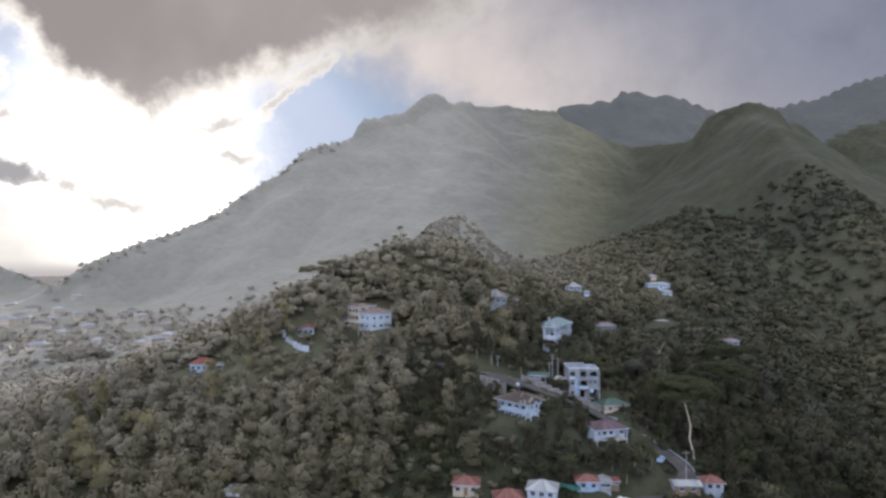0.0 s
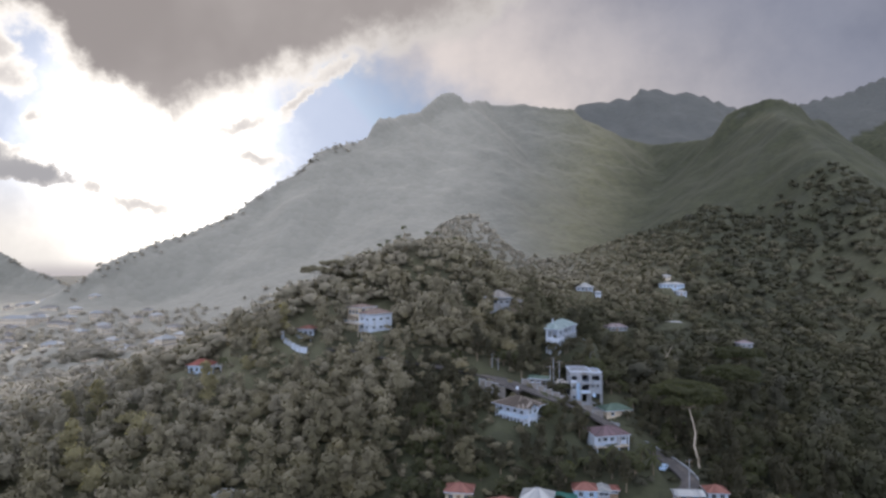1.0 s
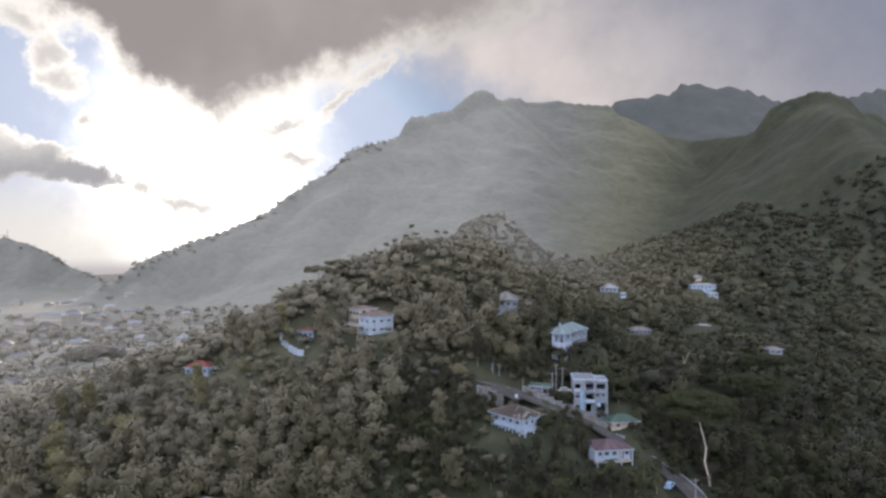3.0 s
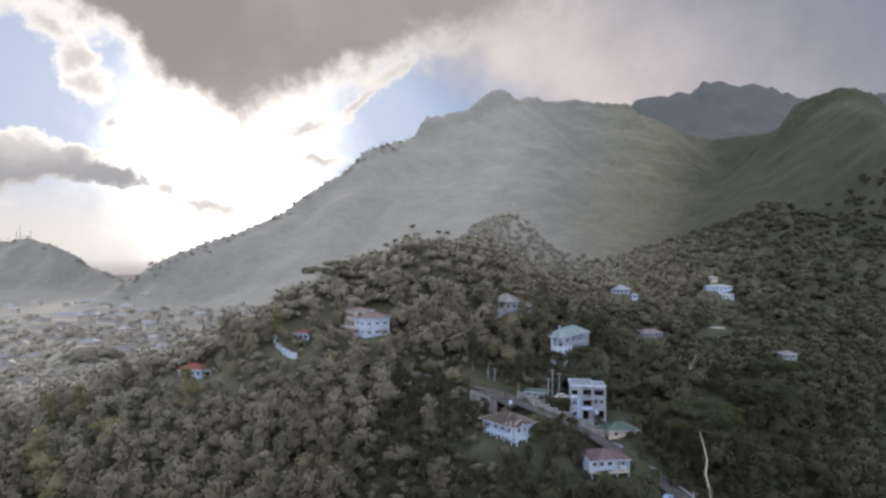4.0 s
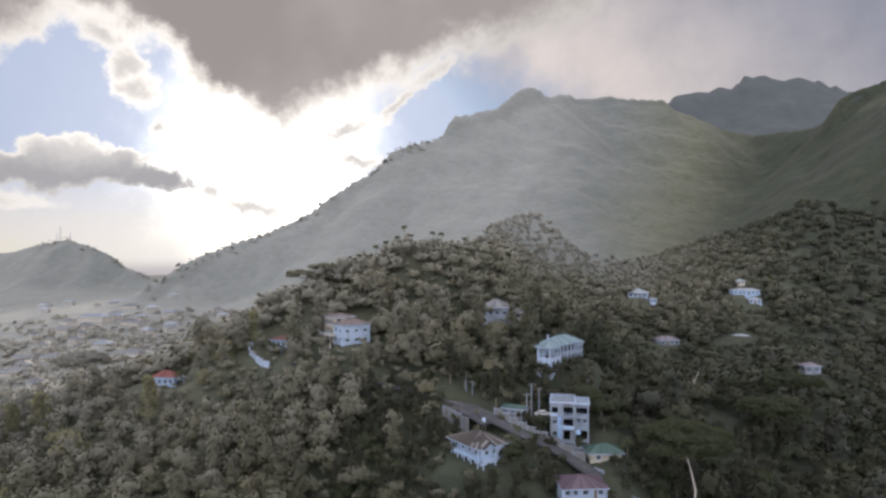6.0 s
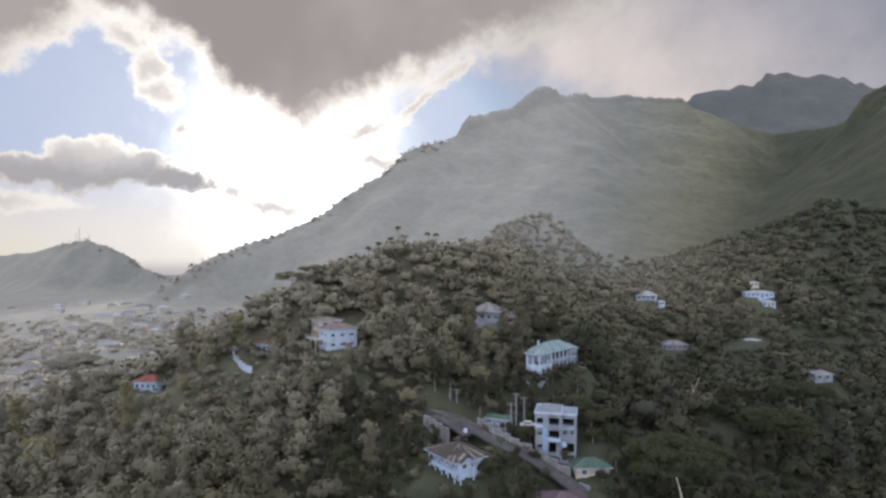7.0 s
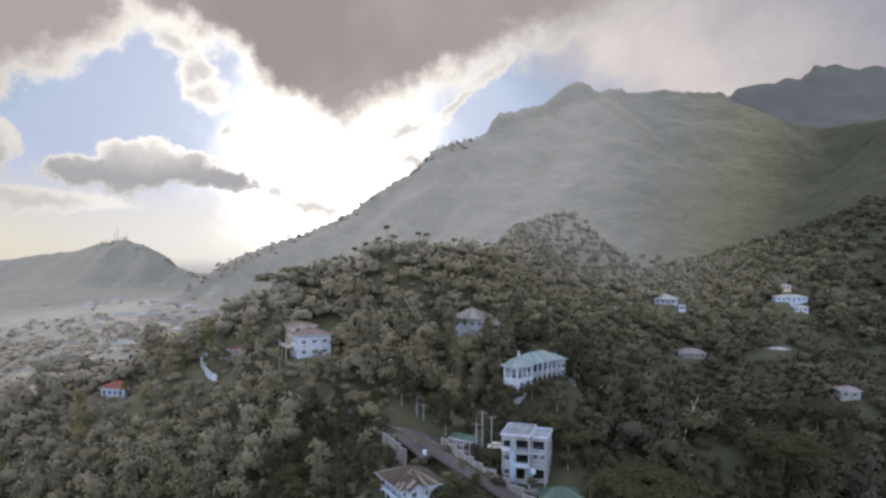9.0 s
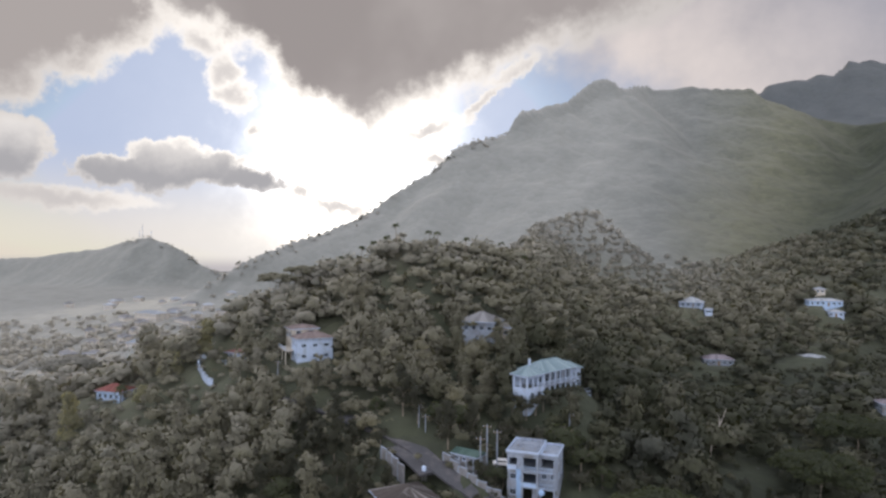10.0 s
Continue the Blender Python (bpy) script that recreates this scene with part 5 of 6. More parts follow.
def lean_shed():
    H = thing("roadside_shed", "low block shed with a green sheet roof on the retaining wall", "shed", pose(28.6, 212.6, 107.8, 0, 0, -18))
    shell(H, BLOCKWORK, 6.2, 4.0, -1.5, 2.3, row_of("window", 3, 0.3, 6, 1.0, 0.9, 0.8), row_of("window", 1, 0.3, 3.5, 1.0, 0.9, 0.8), ())
    hip_roof(H, ROOF_GREEN, 0, 6.2, 0, 4.0, 2.3, 0.5, 0.3, run=0.0, label="dull green roofing sheets")
    for k in range(4):
        post(H, 0.4 + 1.8 * k, -0.35, -1.5, 2.2, CONCRETE, 0.12)


lean_shed()


def white_tank():
    T0 = thing("water_tank", "small white water tank on a stand by the wall", "tank", pose(24.4, 206.6, 106.4))
    bm = bmesh.new()
    bmesh.ops.create_cone(bm, cap_ends=True, segments=14, radius1=0.5, radius2=0.5, depth=1.0, matrix=pose(0, 0, 1.5))
    bmesh.ops.create_cone(bm, cap_ends=True, segments=14, radius1=0.5, radius2=0.15, depth=0.2, matrix=pose(0, 0, 2.1))
    part("drum", bm, SKYLIT_WHITE, T0)
    for x in (-0.35, 0.35):
        for y in (-0.35, 0.35):
            bm = bmesh.new()
            box(bm, x - 0.05, x + 0.05, y - 0.05, y + 0.05, -1.0, 1.0)
            part("leg", bm, STEEL, T0)


white_tank()


def power_pole(x, y, top, high=8.5, arms=1, lean=0.0, label="weathered timber power pole with a crossarm"):
    P = thing("power_pole", label, "pole", pose(x, y, top - high, 0, lean, 0), "poles along the lane")
    bm = bmesh.new()
    rod(bm, (0, 0, -1.5), (0, 0, high), 0.17, 0.11, 8)
    part("pole", bm, CONCRETE, P)
    for k in range(arms):
        bm = bmesh.new()
        box(bm, -0.9, 0.9, -0.06, 0.06, high - 0.6 - 0.9 * k, high - 0.46 - 0.9 * k)
        arm = part("crossarm", bm, TIMBER, P)
        for dx in (-0.8, 0.0, 0.8):
            bm = bmesh.new()
            rod(bm, (dx, 0, high - 0.46 - 0.9 * k), (dx, 0, high - 0.22 - 0.9 * k), 0.05, 0.03)
            part("insulator", bm, SKYLIT_WHITE, arm)


for x, y, top in ((17.2, 223.0, 117.0), (19.2, 222.0, 115.2), (36.6, 211.9, 117.0), (38.6, 212.6, 115.8), (35.4, 211.0, 114.5), (51.9, 228.1, 116.8), (66.6, 173.6, 96.4), (-30, 236.5, 122.5)):
    power_pole(x, y, top)


def pickup(x, y, z, yaw, paint, label, cab_long=True):
    C = thing("car", label, "car", pose(x, y, z, 0, 0, yaw))
    bm = bmesh.new()
    box(bm, -2.2, 2.2, -0.85, 0.85, 0.42, 0.98)
    bmesh.ops.bevel(bm, geom=list(bm.edges), offset=0.1, segments=2, affect="EDGES")
    part("body", bm, paint, C)
    bm = bmesh.new()
    v = box(bm, -1.5 if cab_long else -0.3, 1.0, -0.76, 0.76, 0.98, 1.55)
    for p in v[4:]:
        p.co.x = p.co.x * 0.78 - 0.08
        p.co.y *= 0.86
    part("cabin", bm, paint, C)
    bm = bmesh.new()
    for s in (-1, 1):
        w = box(bm, -1.2 if cab_long else -0.2, 0.65, s * 0.735 - 0.02, s * 0.735 + 0.02, 1.1, 1.4)
        for p in w[4:]:
            p.co.y *= 0.92
    w = box(bm, 0.80, 0.90, -0.62, 0.62, 1.08, 1.44)
    for p in w[4:]:
        p.co.x -= 0.12
    part("windows", bm, GLASS, C)
    for a in (-1.35, 1.35):
        for s in (-1, 1):
            bm = bmesh.new()
            rod(bm, (a, s * 0.62, 0.34), (a, s * 0.88, 0.34), 0.34, 0.34, 14)
            wheel = part("wheel", bm, RUBBER, C)
            bm = bmesh.new()
            rod(bm, (a, s * 0.86, 0.34), (a, s * 0.895, 0.34), 0.19, 0.17, 10)
            part("rim", bm, STEEL, wheel)
    for s in (-1, 1):
        bm = bmesh.new()
        box(bm, 2.17, 2.22, s * 0.6 - 0.16, s * 0.6 + 0.16, 0.68, 0.84)
        part("headlight", bm, GLASS, C)


pickup(46.2, 163.9, 86.0, 205, CAR_PAINT, "white pickup parked beside the lower lane", False)
pickup(39.6, 214.2, 107.7, 10, CAR_PAINT, "white car parked beside the concrete house")
pickup(62.6, 182.0, 90.8, 60, BLUE, "small blue car parked at the lane's edge")


def tarpaulin():
    bm = bmesh.new()
    n = 8
    g = [[bm.verts.new((x * 0.9, y * 0.7, 1.9 + 0.35 * math.sin(x * 0.9) + 0.18 * math.sin(y * 1.7 + x) - 0.02 * (x - 4) ** 2)) for x in range(n)] for y in range(6)]
    for y in range(5):
        for x in range(n - 1):
            bm.faces.new((g[y][x], g[y][x + 1], g[y + 1][x + 1], g[y + 1][x]))
    bmesh.ops.solidify(bm, geom=list(bm.faces), thickness=0.05)
    T0 = thing("awning", "sagging teal sheet awning beside the cottage", "awning", pose(29.6, 165.2, h1(33, 166.5) + 0.3, 0, 0, -5))
    part("cover", bm, TEAL_SHEET, T0)
    for x in (0.1, 6.2):
        for y in (0.1, 3.4):
            bm = bmesh.new()
            rod(bm, (x, y, -2), (x, y, 1.75), 0.06)
            part("post", bm, TIMBER, T0)


TEAL_SHEET = surface("teal_sheet", (0.05, 0.20, 0.19), (0.08, 0.28, 0.26), 1.5, 0.5, bump=0.2)
tarpaulin()


# ---- town in the western valley ----
def town():
    kinds = []
    for k, (w, d, wall, roof, label) in enumerate(((13, 9, CREAM, ROOF_GREY, "cream town house with a grey sheet roof"), (11, 9, CREAM, ROOF_SLATE, "cream town house with a slate-grey roof"),
                                                   (17, 10, CREAM, ROOF_SLATE, "long cream town building with a grey roof"), (12, 8, CREAM, ROOF_GREY, "small cream town house with a pale roof"))):
        kinds.append(small_house("town_house", label, -380 - 22 * k, 620 + 14 * k, 12 * k - 20, w, d, wall, roof, rise=2.2, lift=1.0, floors=1 + k % 2, group="houses of the valley town", sheet=50))
    r = random.Random(5)
    spots = [(-380 - 22 * k, 620 + 14 * k) for k in range(4)]
    while len(spots) < 58:
        t = r.random()
        x, y = -235 - 420 * t + r.uniform(-60, 60), 470 + 400 * t + r.uniform(-130, 130)
        if all(math.hypot(x - a, y - b) > 21 for a, b in spots) and h1(x, y) < 96:
            spots.append((x, y))
            copy_thing(kinds[r.randrange(4)], pose(x, y, h1(x, y) + 1.0 + r.uniform(0, 1.5), 0, 0, r.uniform(-60, 60)))
    H = small_house("hall", "large cream hall with a broad grey roof", -470, 640, -8, 34, 16, CREAM, ROOF_GREY, high=4.0, floors=2, rise=2.5, lift=1.5, category="building", sheet=50)
    return spots + [(-455, 645)]


TOWN = town()
CLEARED += [(x, y, 11) for x, y in TOWN] + [(-460, 640, 20), (-445, 640, 20)]


# ---- masts on the western hill ----
def mast(x, y, high, label):
    g = h1(x, y)
    M0 = thing("radio_mast", label, "mast", pose(x, y, g), "masts on the western hill")
    r0, r1 = high * 0.045, high * 0.012
    feet = [(math.cos(a), math.sin(a)) for a in (0.5, 2.6, 4.7)]
    for c, s in feet:
        bm = bmesh.new()
        rod(bm, (c * r0, s * r0, -2), (c * r1, s * r1, high), 0.32, 0.2, 5)
        part("leg", bm, STEEL, M0)
    bm = bmesh.new()
    n = 9
    for k in range(n):
        z0, z1 = high * k / n, high * (k + 1) / n
        ra, rb = r0 + (r1 - r0) * k / n, r0 + (r1 - r0) * (k + 1) / n
        for i in range(3):
            (c0, s0), (c1, s1) = feet[i], feet[(i + 1) % 3]
            rod(bm, (c0 * ra, s0 * ra, z0), (c1 * rb, s1 * rb, z1), 0.14, None, 4)
    part("lattice", bm, STEEL, M0)
    bm = bmesh.new()
    rod(bm, (0, 0, high - 0.5), (0, 0, high * 1.12), 0.12, 0.05, 5)
    part("aerial", bm, STEEL, M0)
    bm = bmesh.new()
    bmesh.ops.create_cone(bm, cap_ends=True, segments=12, radius1=1.1, radius2=1.1, depth=0.6, matrix=pose(0.8, -0.8, high * 0.7, 90, 0, 30))
    part("drum_antenna", bm, SKYLIT_WHITE, M0)


mast(-999, 1207, 30, "tall grey lattice radio mast on the wooded summit")
mast(-1008, 1208, 18, "short grey lattice radio mast beside a taller one")
mast(-972, 1204, 17, "thin grey lattice mast near the hill's summit")


# ---- single trees ----
def limb(bm, pts, r0, r1, n=7):
    for k, (a, b) in enumerate(zip(pts, pts[1:])):
        t0, t1 = k / (len(pts) - 1), (k + 1) / (len(pts) - 1)
        rod(bm, a, b, r0 + (r1 - r0) * t0, r0 + (r1 - r0) * t1, n)


def flat_tree(x, y, top, wide, label, seed, bark, leaf, base=None, lean=(0, 0)):
    """A tall rain tree: pale trunk, rising limbs, flat spreading crown in layers."""
    r = np.random.default_rng(seed)
    g = h1(x, y) if base is None else base
    hgt = top - g
    T0 = thing("spreading_tree", label, "tree", pose(x, y, g))
    bm = bmesh.new()
    fork = Vector((lean[0], lean[1], hgt * 0.7))
    limb(bm, [(0, 0, -1.5), (lean[0] * 0.1 - 0.3, lean[1] * 0.2, hgt * 0.13), (lean[0] * 0.42 - 0.3, lean[1] * 0.4, hgt * 0.27), (lean[0] * 0.38, lean[1] * 0.5, hgt * 0.42), (lean[0] * 0.75 + 0.2, lean[1] * 0.8, hgt * 0.57), fork], wide * 0.016, wide * 0.007)
    part("trunk", bm, bark, T0, "smooth pale trunk")
    pieces = []
    for k in range(9):
        a = 6.283 * k / 9 + r.uniform(-0.3, 0.3)
        d = wide * r.uniform(0.22, 0.45)
        tip = Vector((0.5 * lean[0] + d * math.cos(a), lean[1] + d * math.sin(a), hgt * r.uniform(0.86, 0.93) - d * 0.2))
        mid = fork.lerp(tip, 0.5) + Vector((0, 0, -hgt * 0.04))
        bm = bmesh.new()
        limb(bm, [fork, mid, tip], wide * 0.0055, wide * 0.002, 5)
        part("limb", bm, BARK, T0)
        for j in range(4):
            c = np.array(tip) + np.array([r.normal(0, wide * 0.07), r.normal(0, wide * 0.07), r.uniform(-0.4, 0.9)])
            s = np.array([wide * r.uniform(0.08, 0.14), wide * r.uniform(0.08, 0.14), wide * 0.042])
            pieces.append(leaves(r, c, s * np.array([1, 1, 1.5]), 230, wide * 0.018, 0.55))
    for j in range(26):
        a, d = r.uniform(0, 6.283), wide * 0.36 * math.sqrt(r.uniform(0, 1))
        c = np.array([lean[0] + d * math.cos(a), lean[1] + d * math.sin(a), hgt * 0.985 - d * 0.15 + r.uniform(-0.5, 0.3)])
        pieces.append(leaves(r, c, np.array([wide * 0.12, wide * 0.12, wide * 0.042]), 200, wide * 0.018, 0.5))
    v, f = gather(pieces)
    me = mesh_of("crown", v, f, [leaf], False)
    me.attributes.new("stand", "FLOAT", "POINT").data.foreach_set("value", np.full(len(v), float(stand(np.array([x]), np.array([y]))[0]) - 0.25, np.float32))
    ob = new("crown", me)
    ob.parent = T0
    return T0


def round_tree(name, label, seed, wide, high, form, leaf, bark=BARK, group=""):
    """A trunk with limbs and an uneven crown; the first one of its kind, to be copied."""
    T0 = thing(name, label, "tree", pose(0, 0, 0), group)
    r = np.random.default_rng(seed)
    bm = bmesh.new()
    limb(bm, [(0, 0, -1.5), (0.15, 0.1, high * 0.3), (0.0, 0.2, high * 0.62)], wide * 0.03, wide * 0.014, 6)
    for k in range(4):
        a = 6.283 * k / 4 + r.uniform(-0.4, 0.4)
        rod(bm, (0.1, 0.1, high * r.uniform(0.3, 0.5)), (math.cos(a) * wide * 0.3, math.sin(a) * wide * 0.3, high * 0.68), wide * 0.012, wide * 0.005, 5)
    part("trunk", bm, bark, T0)
    v, f, way = crown(seed, form, 1)
    v = v * np.array([wide / 2, wide / 2, high * 0.46]) + np.array([0, 0, high * 0.0])
    ob = new("crown", mesh_of("crown", v, f, [leaf], True))
    soften(ob.data, way)
    ob.parent = T0
    return T0


def palm(x, y, g, high, seed, label, fronds=15, reach=2.8, group="palms"):
    r = np.random.default_rng(seed)
    P = thing("palm_tree", label, "palm", pose(x, y, g), group)
    bm = bmesh.new()
    bend = Vector((r.uniform(-0.8, 0.8), r.uniform(-0.8, 0.8), 0))
    tip = Vector((0, 0, high)) + bend
    limb(bm, [(0, 0, -1), bend * 0.25 + Vector((0, 0, high * 0.5)), tip], 0.2, 0.12, 6)
    part("trunk", bm, BARK, P)
    vs, fs = [], []
    for k in range(fronds):
        a, up = 6.283 * k / fronds + r.uniform(-0.2, 0.2), r.uniform(-0.1, 0.9)
        c, s = math.cos(a), math.sin(a)
        prev = None
        for i in range(5):
            t = i / 4
            d, z = reach * t, reach * (up * t - 0.95 * t * t)
            w = 0.42 * math.sin(math.pi * min(0.96, t * 0.9 + 0.1))
            row = [(tip.x + c * d - s * w, tip.y + s * d + c * w, tip.z + z - w * 0.5), (tip.x + c * d, tip.y + s * d, tip.z + z), (tip.x + c * d + s * w, tip.y + s * d - c * w, tip.z + z - w * 0.5)]
            n = len(vs)
            vs += row
            if prev is not None:
                fs += [(prev, prev + 1, n + 1, n), (prev + 1, prev + 2, n + 2, n + 1)]
            prev = n
    ob = new("fronds", mesh_of("fronds", vs, fs, [LEAF_FLAT], False))
    ob.parent = P
    return P


flat_tree(74.6, 187.6, 113.5, 20, "tall rain tree with a pale forked trunk and flat crown", 3, BARK_PALE, LEAF_FLAT, 89.0, (-2.5, 1.5))
CLEARED += [(75, 183, 4)]
flat_tree(-166, 290, 107.8, 24, "umbrella-shaped tree standing clear of the ridge", 4, BARK, WOODS)
flat_tree(-128, 345, 112, 22, "flat-topped tree behind the ridge", 5, BARK, WOODS)
flat_tree(118, 262, 113.0, 19, "flat-crowned tree in the eastern valley", 6, BARK, LEAF_FLAT)
flat_tree(104, 236, 110.0, 18, "flat-crowned tree beside the gully", 7, BARK, LEAF_FLAT)
flat_tree(-57, 277, 145.5, 13, "flat-layered tree on the hill's western shoulder", 8, BARK, WOODS)
flat_tree(-50, 284, 148.0, 12, "flat-layered tree at the edge of the hilltop", 9, BARK, WOODS)


def leaning_trunk():
    T0 = thing("dead_tree", "bare pale leaning trunk with a broken branch", "tree", pose(83.6, 254.5, 97.5))
    bm = bmesh.new()
    limb(bm, [(-0.6, 0, -1), (0.6, -0.2, 8), (2.0, -3.5, 13.5), (3.2, -6.5, 18.5)], 0.24, 0.1, 8)
    part("trunk", bm, BARK_PALE, T0)
    bm = bmesh.new()
    limb(bm, [(1.9, -3.3, 13.3), (2.1, -2.8, 15.0), (1.6, -2.4, 16.3)], 0.09, 0.04, 6)
    part("branch", bm, BARK_PALE, T0)


leaning_trunk()
CLEARED += [(84, 247, 5.5), (85, 240, 4)]

# shrubs on the bank between the shed and the concrete house
shrub = round_tree("shrub", "dense dark green shrub on a bank by the houses", 71, 4.2, 4.0, "round", LEAF_DARK, BARK, "shrubs by the houses")
for k, (x, y, z) in enumerate(((38.2, 209.0, 104.6), (40.2, 211.3, 105.6), (36.6, 210.6, 106.0), (39.6, 207.2, 103.2), (34.4, 211.2, 106.8), (42.0, 204.9, 102.0), (12.0, 207.5, 105.5), (57.6, 200.8, 99.5), (62.0, 199.0, 97.0),
                               (47.8, 238.4, 116.8), (50.1, 240.6, 116.6), (50.4, 243.2, 116.9), (44.9, 234.2, 116.4), (43.5, 231.6, 116.2), (39.9, 231.3, 116.2), (37.7, 232.5, 116.4), (41.6, 229.8, 115.2), (47.0, 235.2, 115.8))):
    m = pose(x, y, z, 0, 0, 50 * k)
    if k:
        copy_thing(shrub, m)
    else:
        shrub.matrix_world = m

# palms and thin trees along the hilltop, and among the gardens
for k, (x, y, up) in enumerate(((-20, 299, 9), (-23, 296, 7), (-27, 295, 6.5), (-31, 292, 7), (-5, 303, 7), (-9, 306, 6), (-37, 289, 6), (3, 312, 7), (12, 330, 8), (20, 345, 9))):
    palm(x, y, h1(x, y) + 1.5, up, 20 + k, "slender palm standing above the hilltop woods", 13, 1.7, "palms on the hilltop")
for k, (x, y) in enumerate(((47, 177), (51, 176), (55, 177), (44, 176.5), (53, 174.5), (58, 176), (49, 174.5), (61, 186), (40, 177), (61, 207), (-76, 246), (-80, 231))):
    palm(x, y, h1(x, y), random.Random(k).uniform(3.0, 5.5), 40 + k, "short broad-fronded palm in the garden", 14, 2.6, "palms in the gardens")

# light-leaved trees low on the western ridge; part of the low sun is put into their leaf colour
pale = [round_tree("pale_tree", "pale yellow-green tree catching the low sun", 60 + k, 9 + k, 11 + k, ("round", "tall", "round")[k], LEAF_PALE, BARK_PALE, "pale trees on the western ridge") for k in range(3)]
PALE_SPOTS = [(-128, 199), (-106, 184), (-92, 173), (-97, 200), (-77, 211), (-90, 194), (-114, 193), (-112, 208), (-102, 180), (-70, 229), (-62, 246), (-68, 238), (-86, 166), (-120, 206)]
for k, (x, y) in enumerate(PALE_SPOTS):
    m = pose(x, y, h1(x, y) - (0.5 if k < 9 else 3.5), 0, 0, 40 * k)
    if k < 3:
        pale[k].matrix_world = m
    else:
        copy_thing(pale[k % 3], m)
CLEARED += [(x, y, 3.0) for x, y in PALE_SPOTS]

# broadleaf trees round the houses
near_kinds = [round_tree("broadleaf_tree", ("dark green broadleaf tree with a dense uneven crown", "tall dark green tree among the houses", "broad mid-green tree with a low rounded crown")[k % 3],
                         80 + k, 8.5 + 0.6 * k, (9.5, 12.5, 9.0)[k % 3] + 0.3 * k, ("round", "tall", "round")[k % 3], (LEAF_DARK, LEAF_DARK, LEAF_FLAT)[k % 3], BARK, "broadleaf trees round the houses") for k in range(6)]
KEEP = [(x, y, r * 1.02 + 1.5) for x, y, z, r in PADS] + CLEARED
r_near = random.Random(9)
NEAR_BOX = (-12, 112, 160, 226)
NEAR_SPOTS = []
for _ in range(6000):
    x, y = r_near.uniform(*NEAR_BOX[:2]), r_near.uniform(*NEAR_BOX[2:])
    if len(NEAR_SPOTS) < 230 and all(math.hypot(x - a, y - b) > 4.3 for a, b in NEAR_SPOTS) and all(math.hypot(x - a, y - b) > q for a, b, q in KEEP):
        NEAR_SPOTS.append((x, y))
for k, (x, y) in enumerate(NEAR_SPOTS):
    s = r_near.uniform(0.6, 0.95)
    kind = k if k < 6 else r_near.randrange(6)
    s = min(s, float(sightline_room(np.array([x]), np.array([y]))[0]) / (11.0, 13.5, 10.0)[kind % 3])
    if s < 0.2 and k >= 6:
        continue
    s = max(s, 0.2)
    m = pose(x, y, h1(x, y) - 0.3, 0, 0, r_near.uniform(0, 360)) @ Matrix.Diagonal((s, s, s * r_near.uniform(0.85, 1.1), 1))
    if k < 6:
        near_kinds[k].matrix_world = m
    else:
        copy_thing(near_kinds[kind], m)
CLEARED += [(x, y, 3.4) for x, y in NEAR_SPOTS]
KEEP_CLEAR += [(x, y, r) for x, y, r in CLEARED]


def build_ground():
    """One sheet on rings round the shore of the walk, out to the horizon; finer ahead."""
    fine = np.radians(np.linspace(-62, 52, 410))
    rest = np.radians(np.linspace(52, 298, 60)[1:-1])
    ang = np.concatenate([fine, rest])
    rad = np.concatenate([[0.0], np.geomspace(25, 380, 60), np.geomspace(383, 700, 60), np.geomspace(705, 1330, 110), np.geomspace(1335, 1640, 75), np.geomspace(1650, 2600, 65), np.geomspace(2700, 4800, 12)])
    A, R = np.meshgrid(ang, rad)
    x, y = 20 + R * np.sin(A), -60 + R * np.cos(A)
    z = height(x, y)
    wild = np.clip((np.hypot(x - 30, y - 30) - 420) / 160, 0, 1) * (R < 2650)
    z = z + wild * (1.6 * bumps(x, y, 17, 83, 2) + 2.2 * np.abs(bumps(x, y, 46, 89, 3)))
    n, m = A.shape[1], A.shape[0]
    i, j = np.meshgrid(np.arange(n), np.arange(m - 1))
    k = (i + 1) % n
    faces = np.stack([j * n + i, j * n + k, (j + 1) * n + k, (j + 1) * n + i], -1).reshape(-1, 4)[:, ::-1]
    me = mesh_of("ground", np.stack([x, y, z], -1).reshape(-1, 3), faces, [GROUND], True)
    # tone lowered within 330 m: shade under the near woods, painted in
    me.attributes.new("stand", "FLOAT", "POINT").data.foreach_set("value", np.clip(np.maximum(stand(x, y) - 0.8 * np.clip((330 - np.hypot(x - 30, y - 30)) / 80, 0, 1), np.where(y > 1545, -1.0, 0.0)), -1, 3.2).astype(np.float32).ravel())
    return tagged(new("ground", me), "forested hillsides with rock faces and dark undergrowth", "ground", kind="structure")


ground = build_ground()


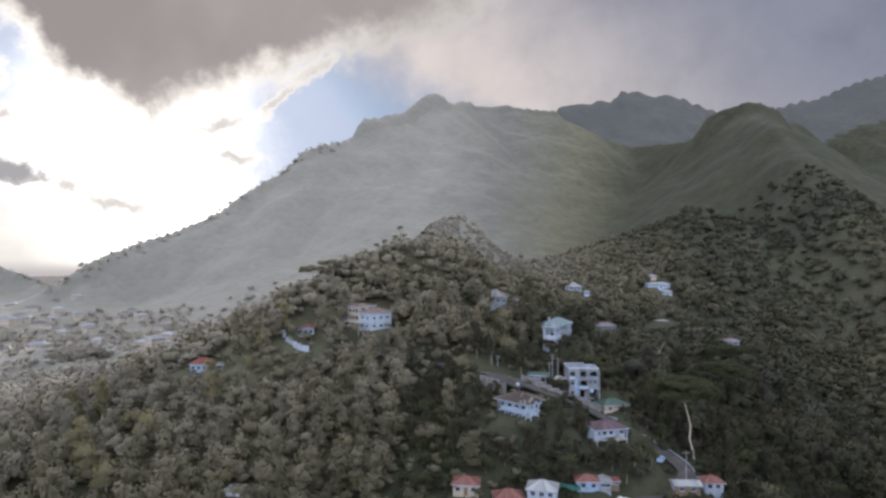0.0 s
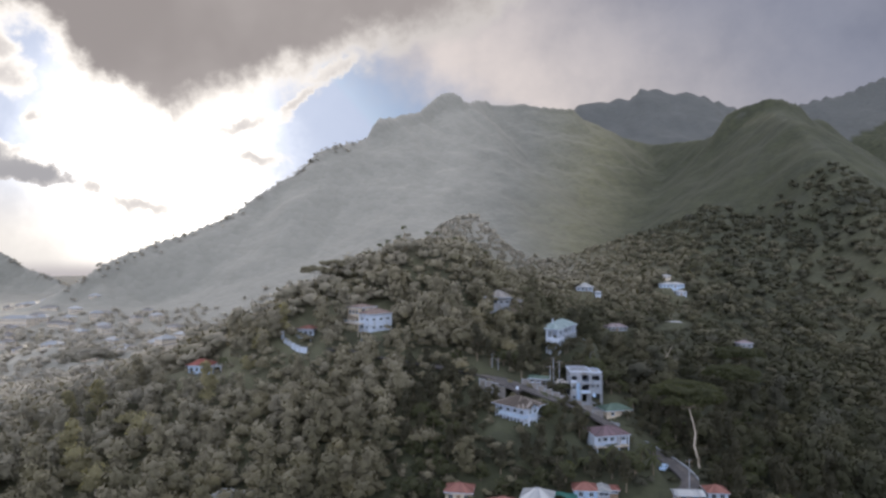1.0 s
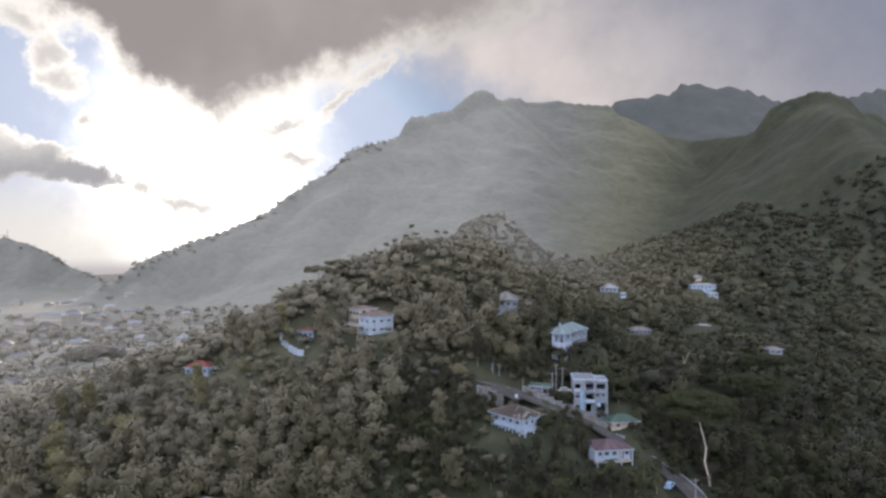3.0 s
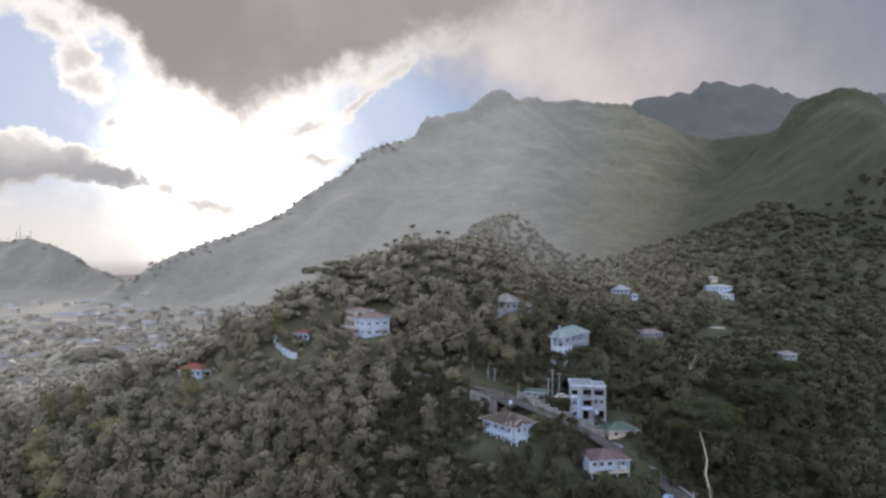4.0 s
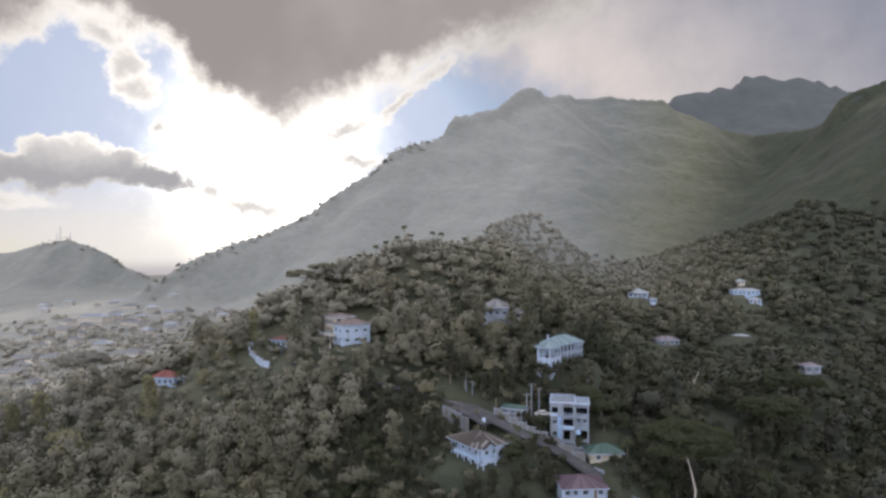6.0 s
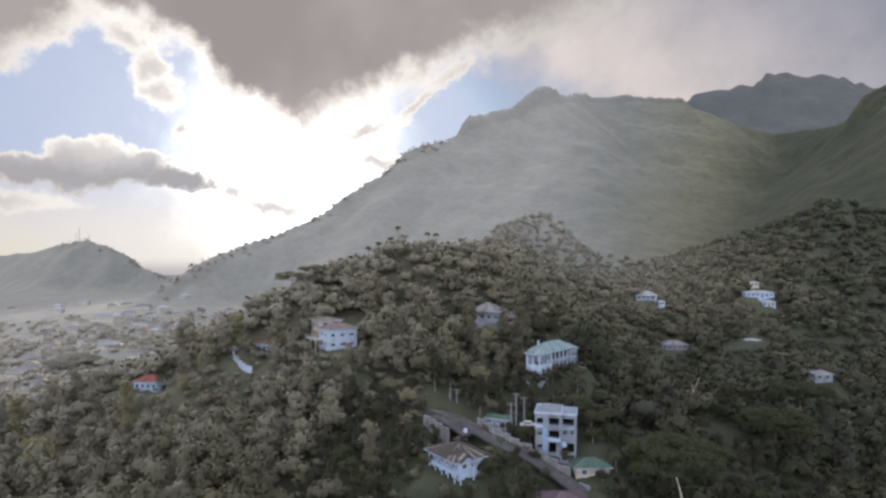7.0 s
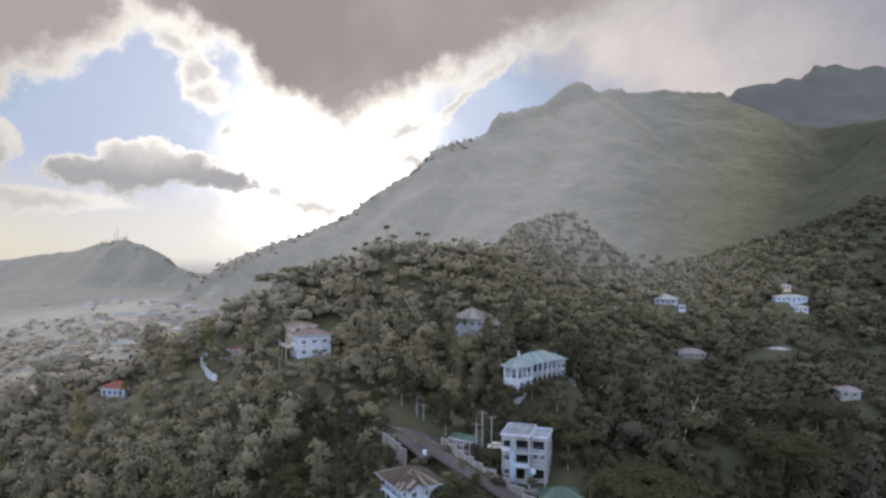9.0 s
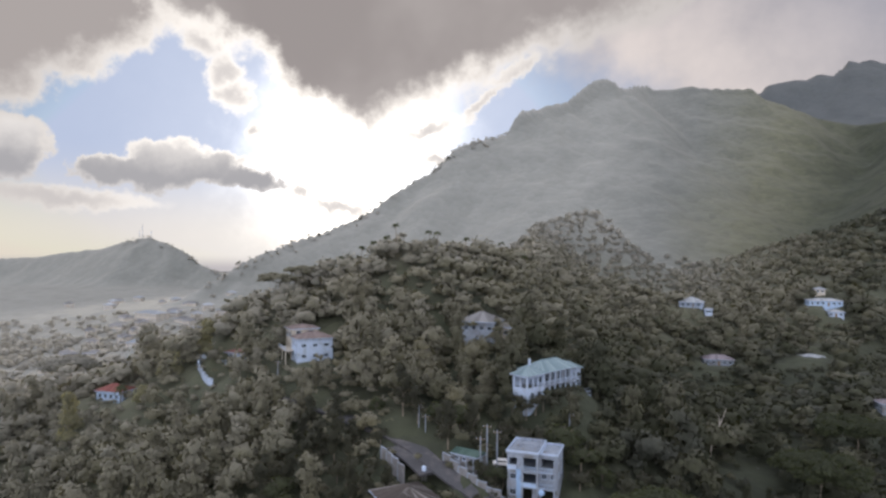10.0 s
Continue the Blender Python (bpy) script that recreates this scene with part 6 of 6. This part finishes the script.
# ---- the woods, nearest first ----
plant("hill_forest", (-330, 420, -20, 420), 5.9, (70, 240), 1, "dense dark green broadleaf trees on the near hillside", ("round", "tall", "round"), (7.0, 12.5))


def undergrowth():
    """Bushes and low growth that close the gaps round the gardens and under the trees."""
    x, y = scatter(-100, 92, 152, 330, 4.8, lambda x, y: np.ones(len(x), bool))
    k = np.ones(len(x), bool)
    for cx, cy, r in [(px, py, max(r * 0.85, 2.6)) for px, py, pz, r in PADS]:
        k &= np.hypot(x - cx, y - cy) > r
    x, y = x[k], y[k]
    w = np.minimum(rng.uniform(3.2, 6.0, len(x)), np.maximum(sightline_room(x, y) + 0.8, 2.6))
    k = in_sight(x, y)
    return forest("undergrowth", np.stack([x, y, w, rng.uniform(0, 1, len(x))], 1)[k], 0, "dense dark green bushes between gardens and trees", ("round", "round"))


undergrowth()
plant("slope_forest", (-500, 600, 100, 620), 7.0, (240, 480), 0, "dense dull green trees over the middle slopes", ("round", "round", "tall"), (8, 13), fade=150)

plant("valley_forest", (95, 760, 250, 1050), 11.5, (350, 900), 0, "unbroken dull green woods up the eastern valley", ("round", "round"), (10, 15), fade=130)
plant("foothill_forest", (-150, 105, 380, 760), 7.6, (350, 720), 0, "dull green woods over the foothill behind the hilltop", ("round", "round"), (6, 9.5), fade=60)
plant("lowland_forest", (-700, -150, 330, 860), 9.6, (350, 860), 0, "hazy grey-green woods round the western town", ("round", "round"), (8, 12.5), fade=260)


def crest_trees(name, label, pts, first, last, count):
    """Taller trees that stand out along a crest."""
    r = np.random.default_rng(12)
    line = np.array(pts[first:last], float)
    t = r.uniform(0, len(line) - 1.001, count)
    k = t.astype(int)
    p = line[k] + (line[k + 1] - line[k]) * (t - k)[:, None]
    x, y = p[:, 0] + r.normal(0, 6, count), p[:, 1] + r.normal(0, 6, count)
    return forest(name, np.stack([x, y, r.uniform(4, 8.5, count), r.uniform(0, 1, count)], 1), 0, label, ("flat", "round"))


crest_trees("ridge_trees", "flat-topped trees along the western ridge", CRESTS[0][2], 0, 7, 170)
crest_trees("summit_trees", "flat-topped trees along the crest of the western hill", CRESTS[-1][2], 1, 7, 90)
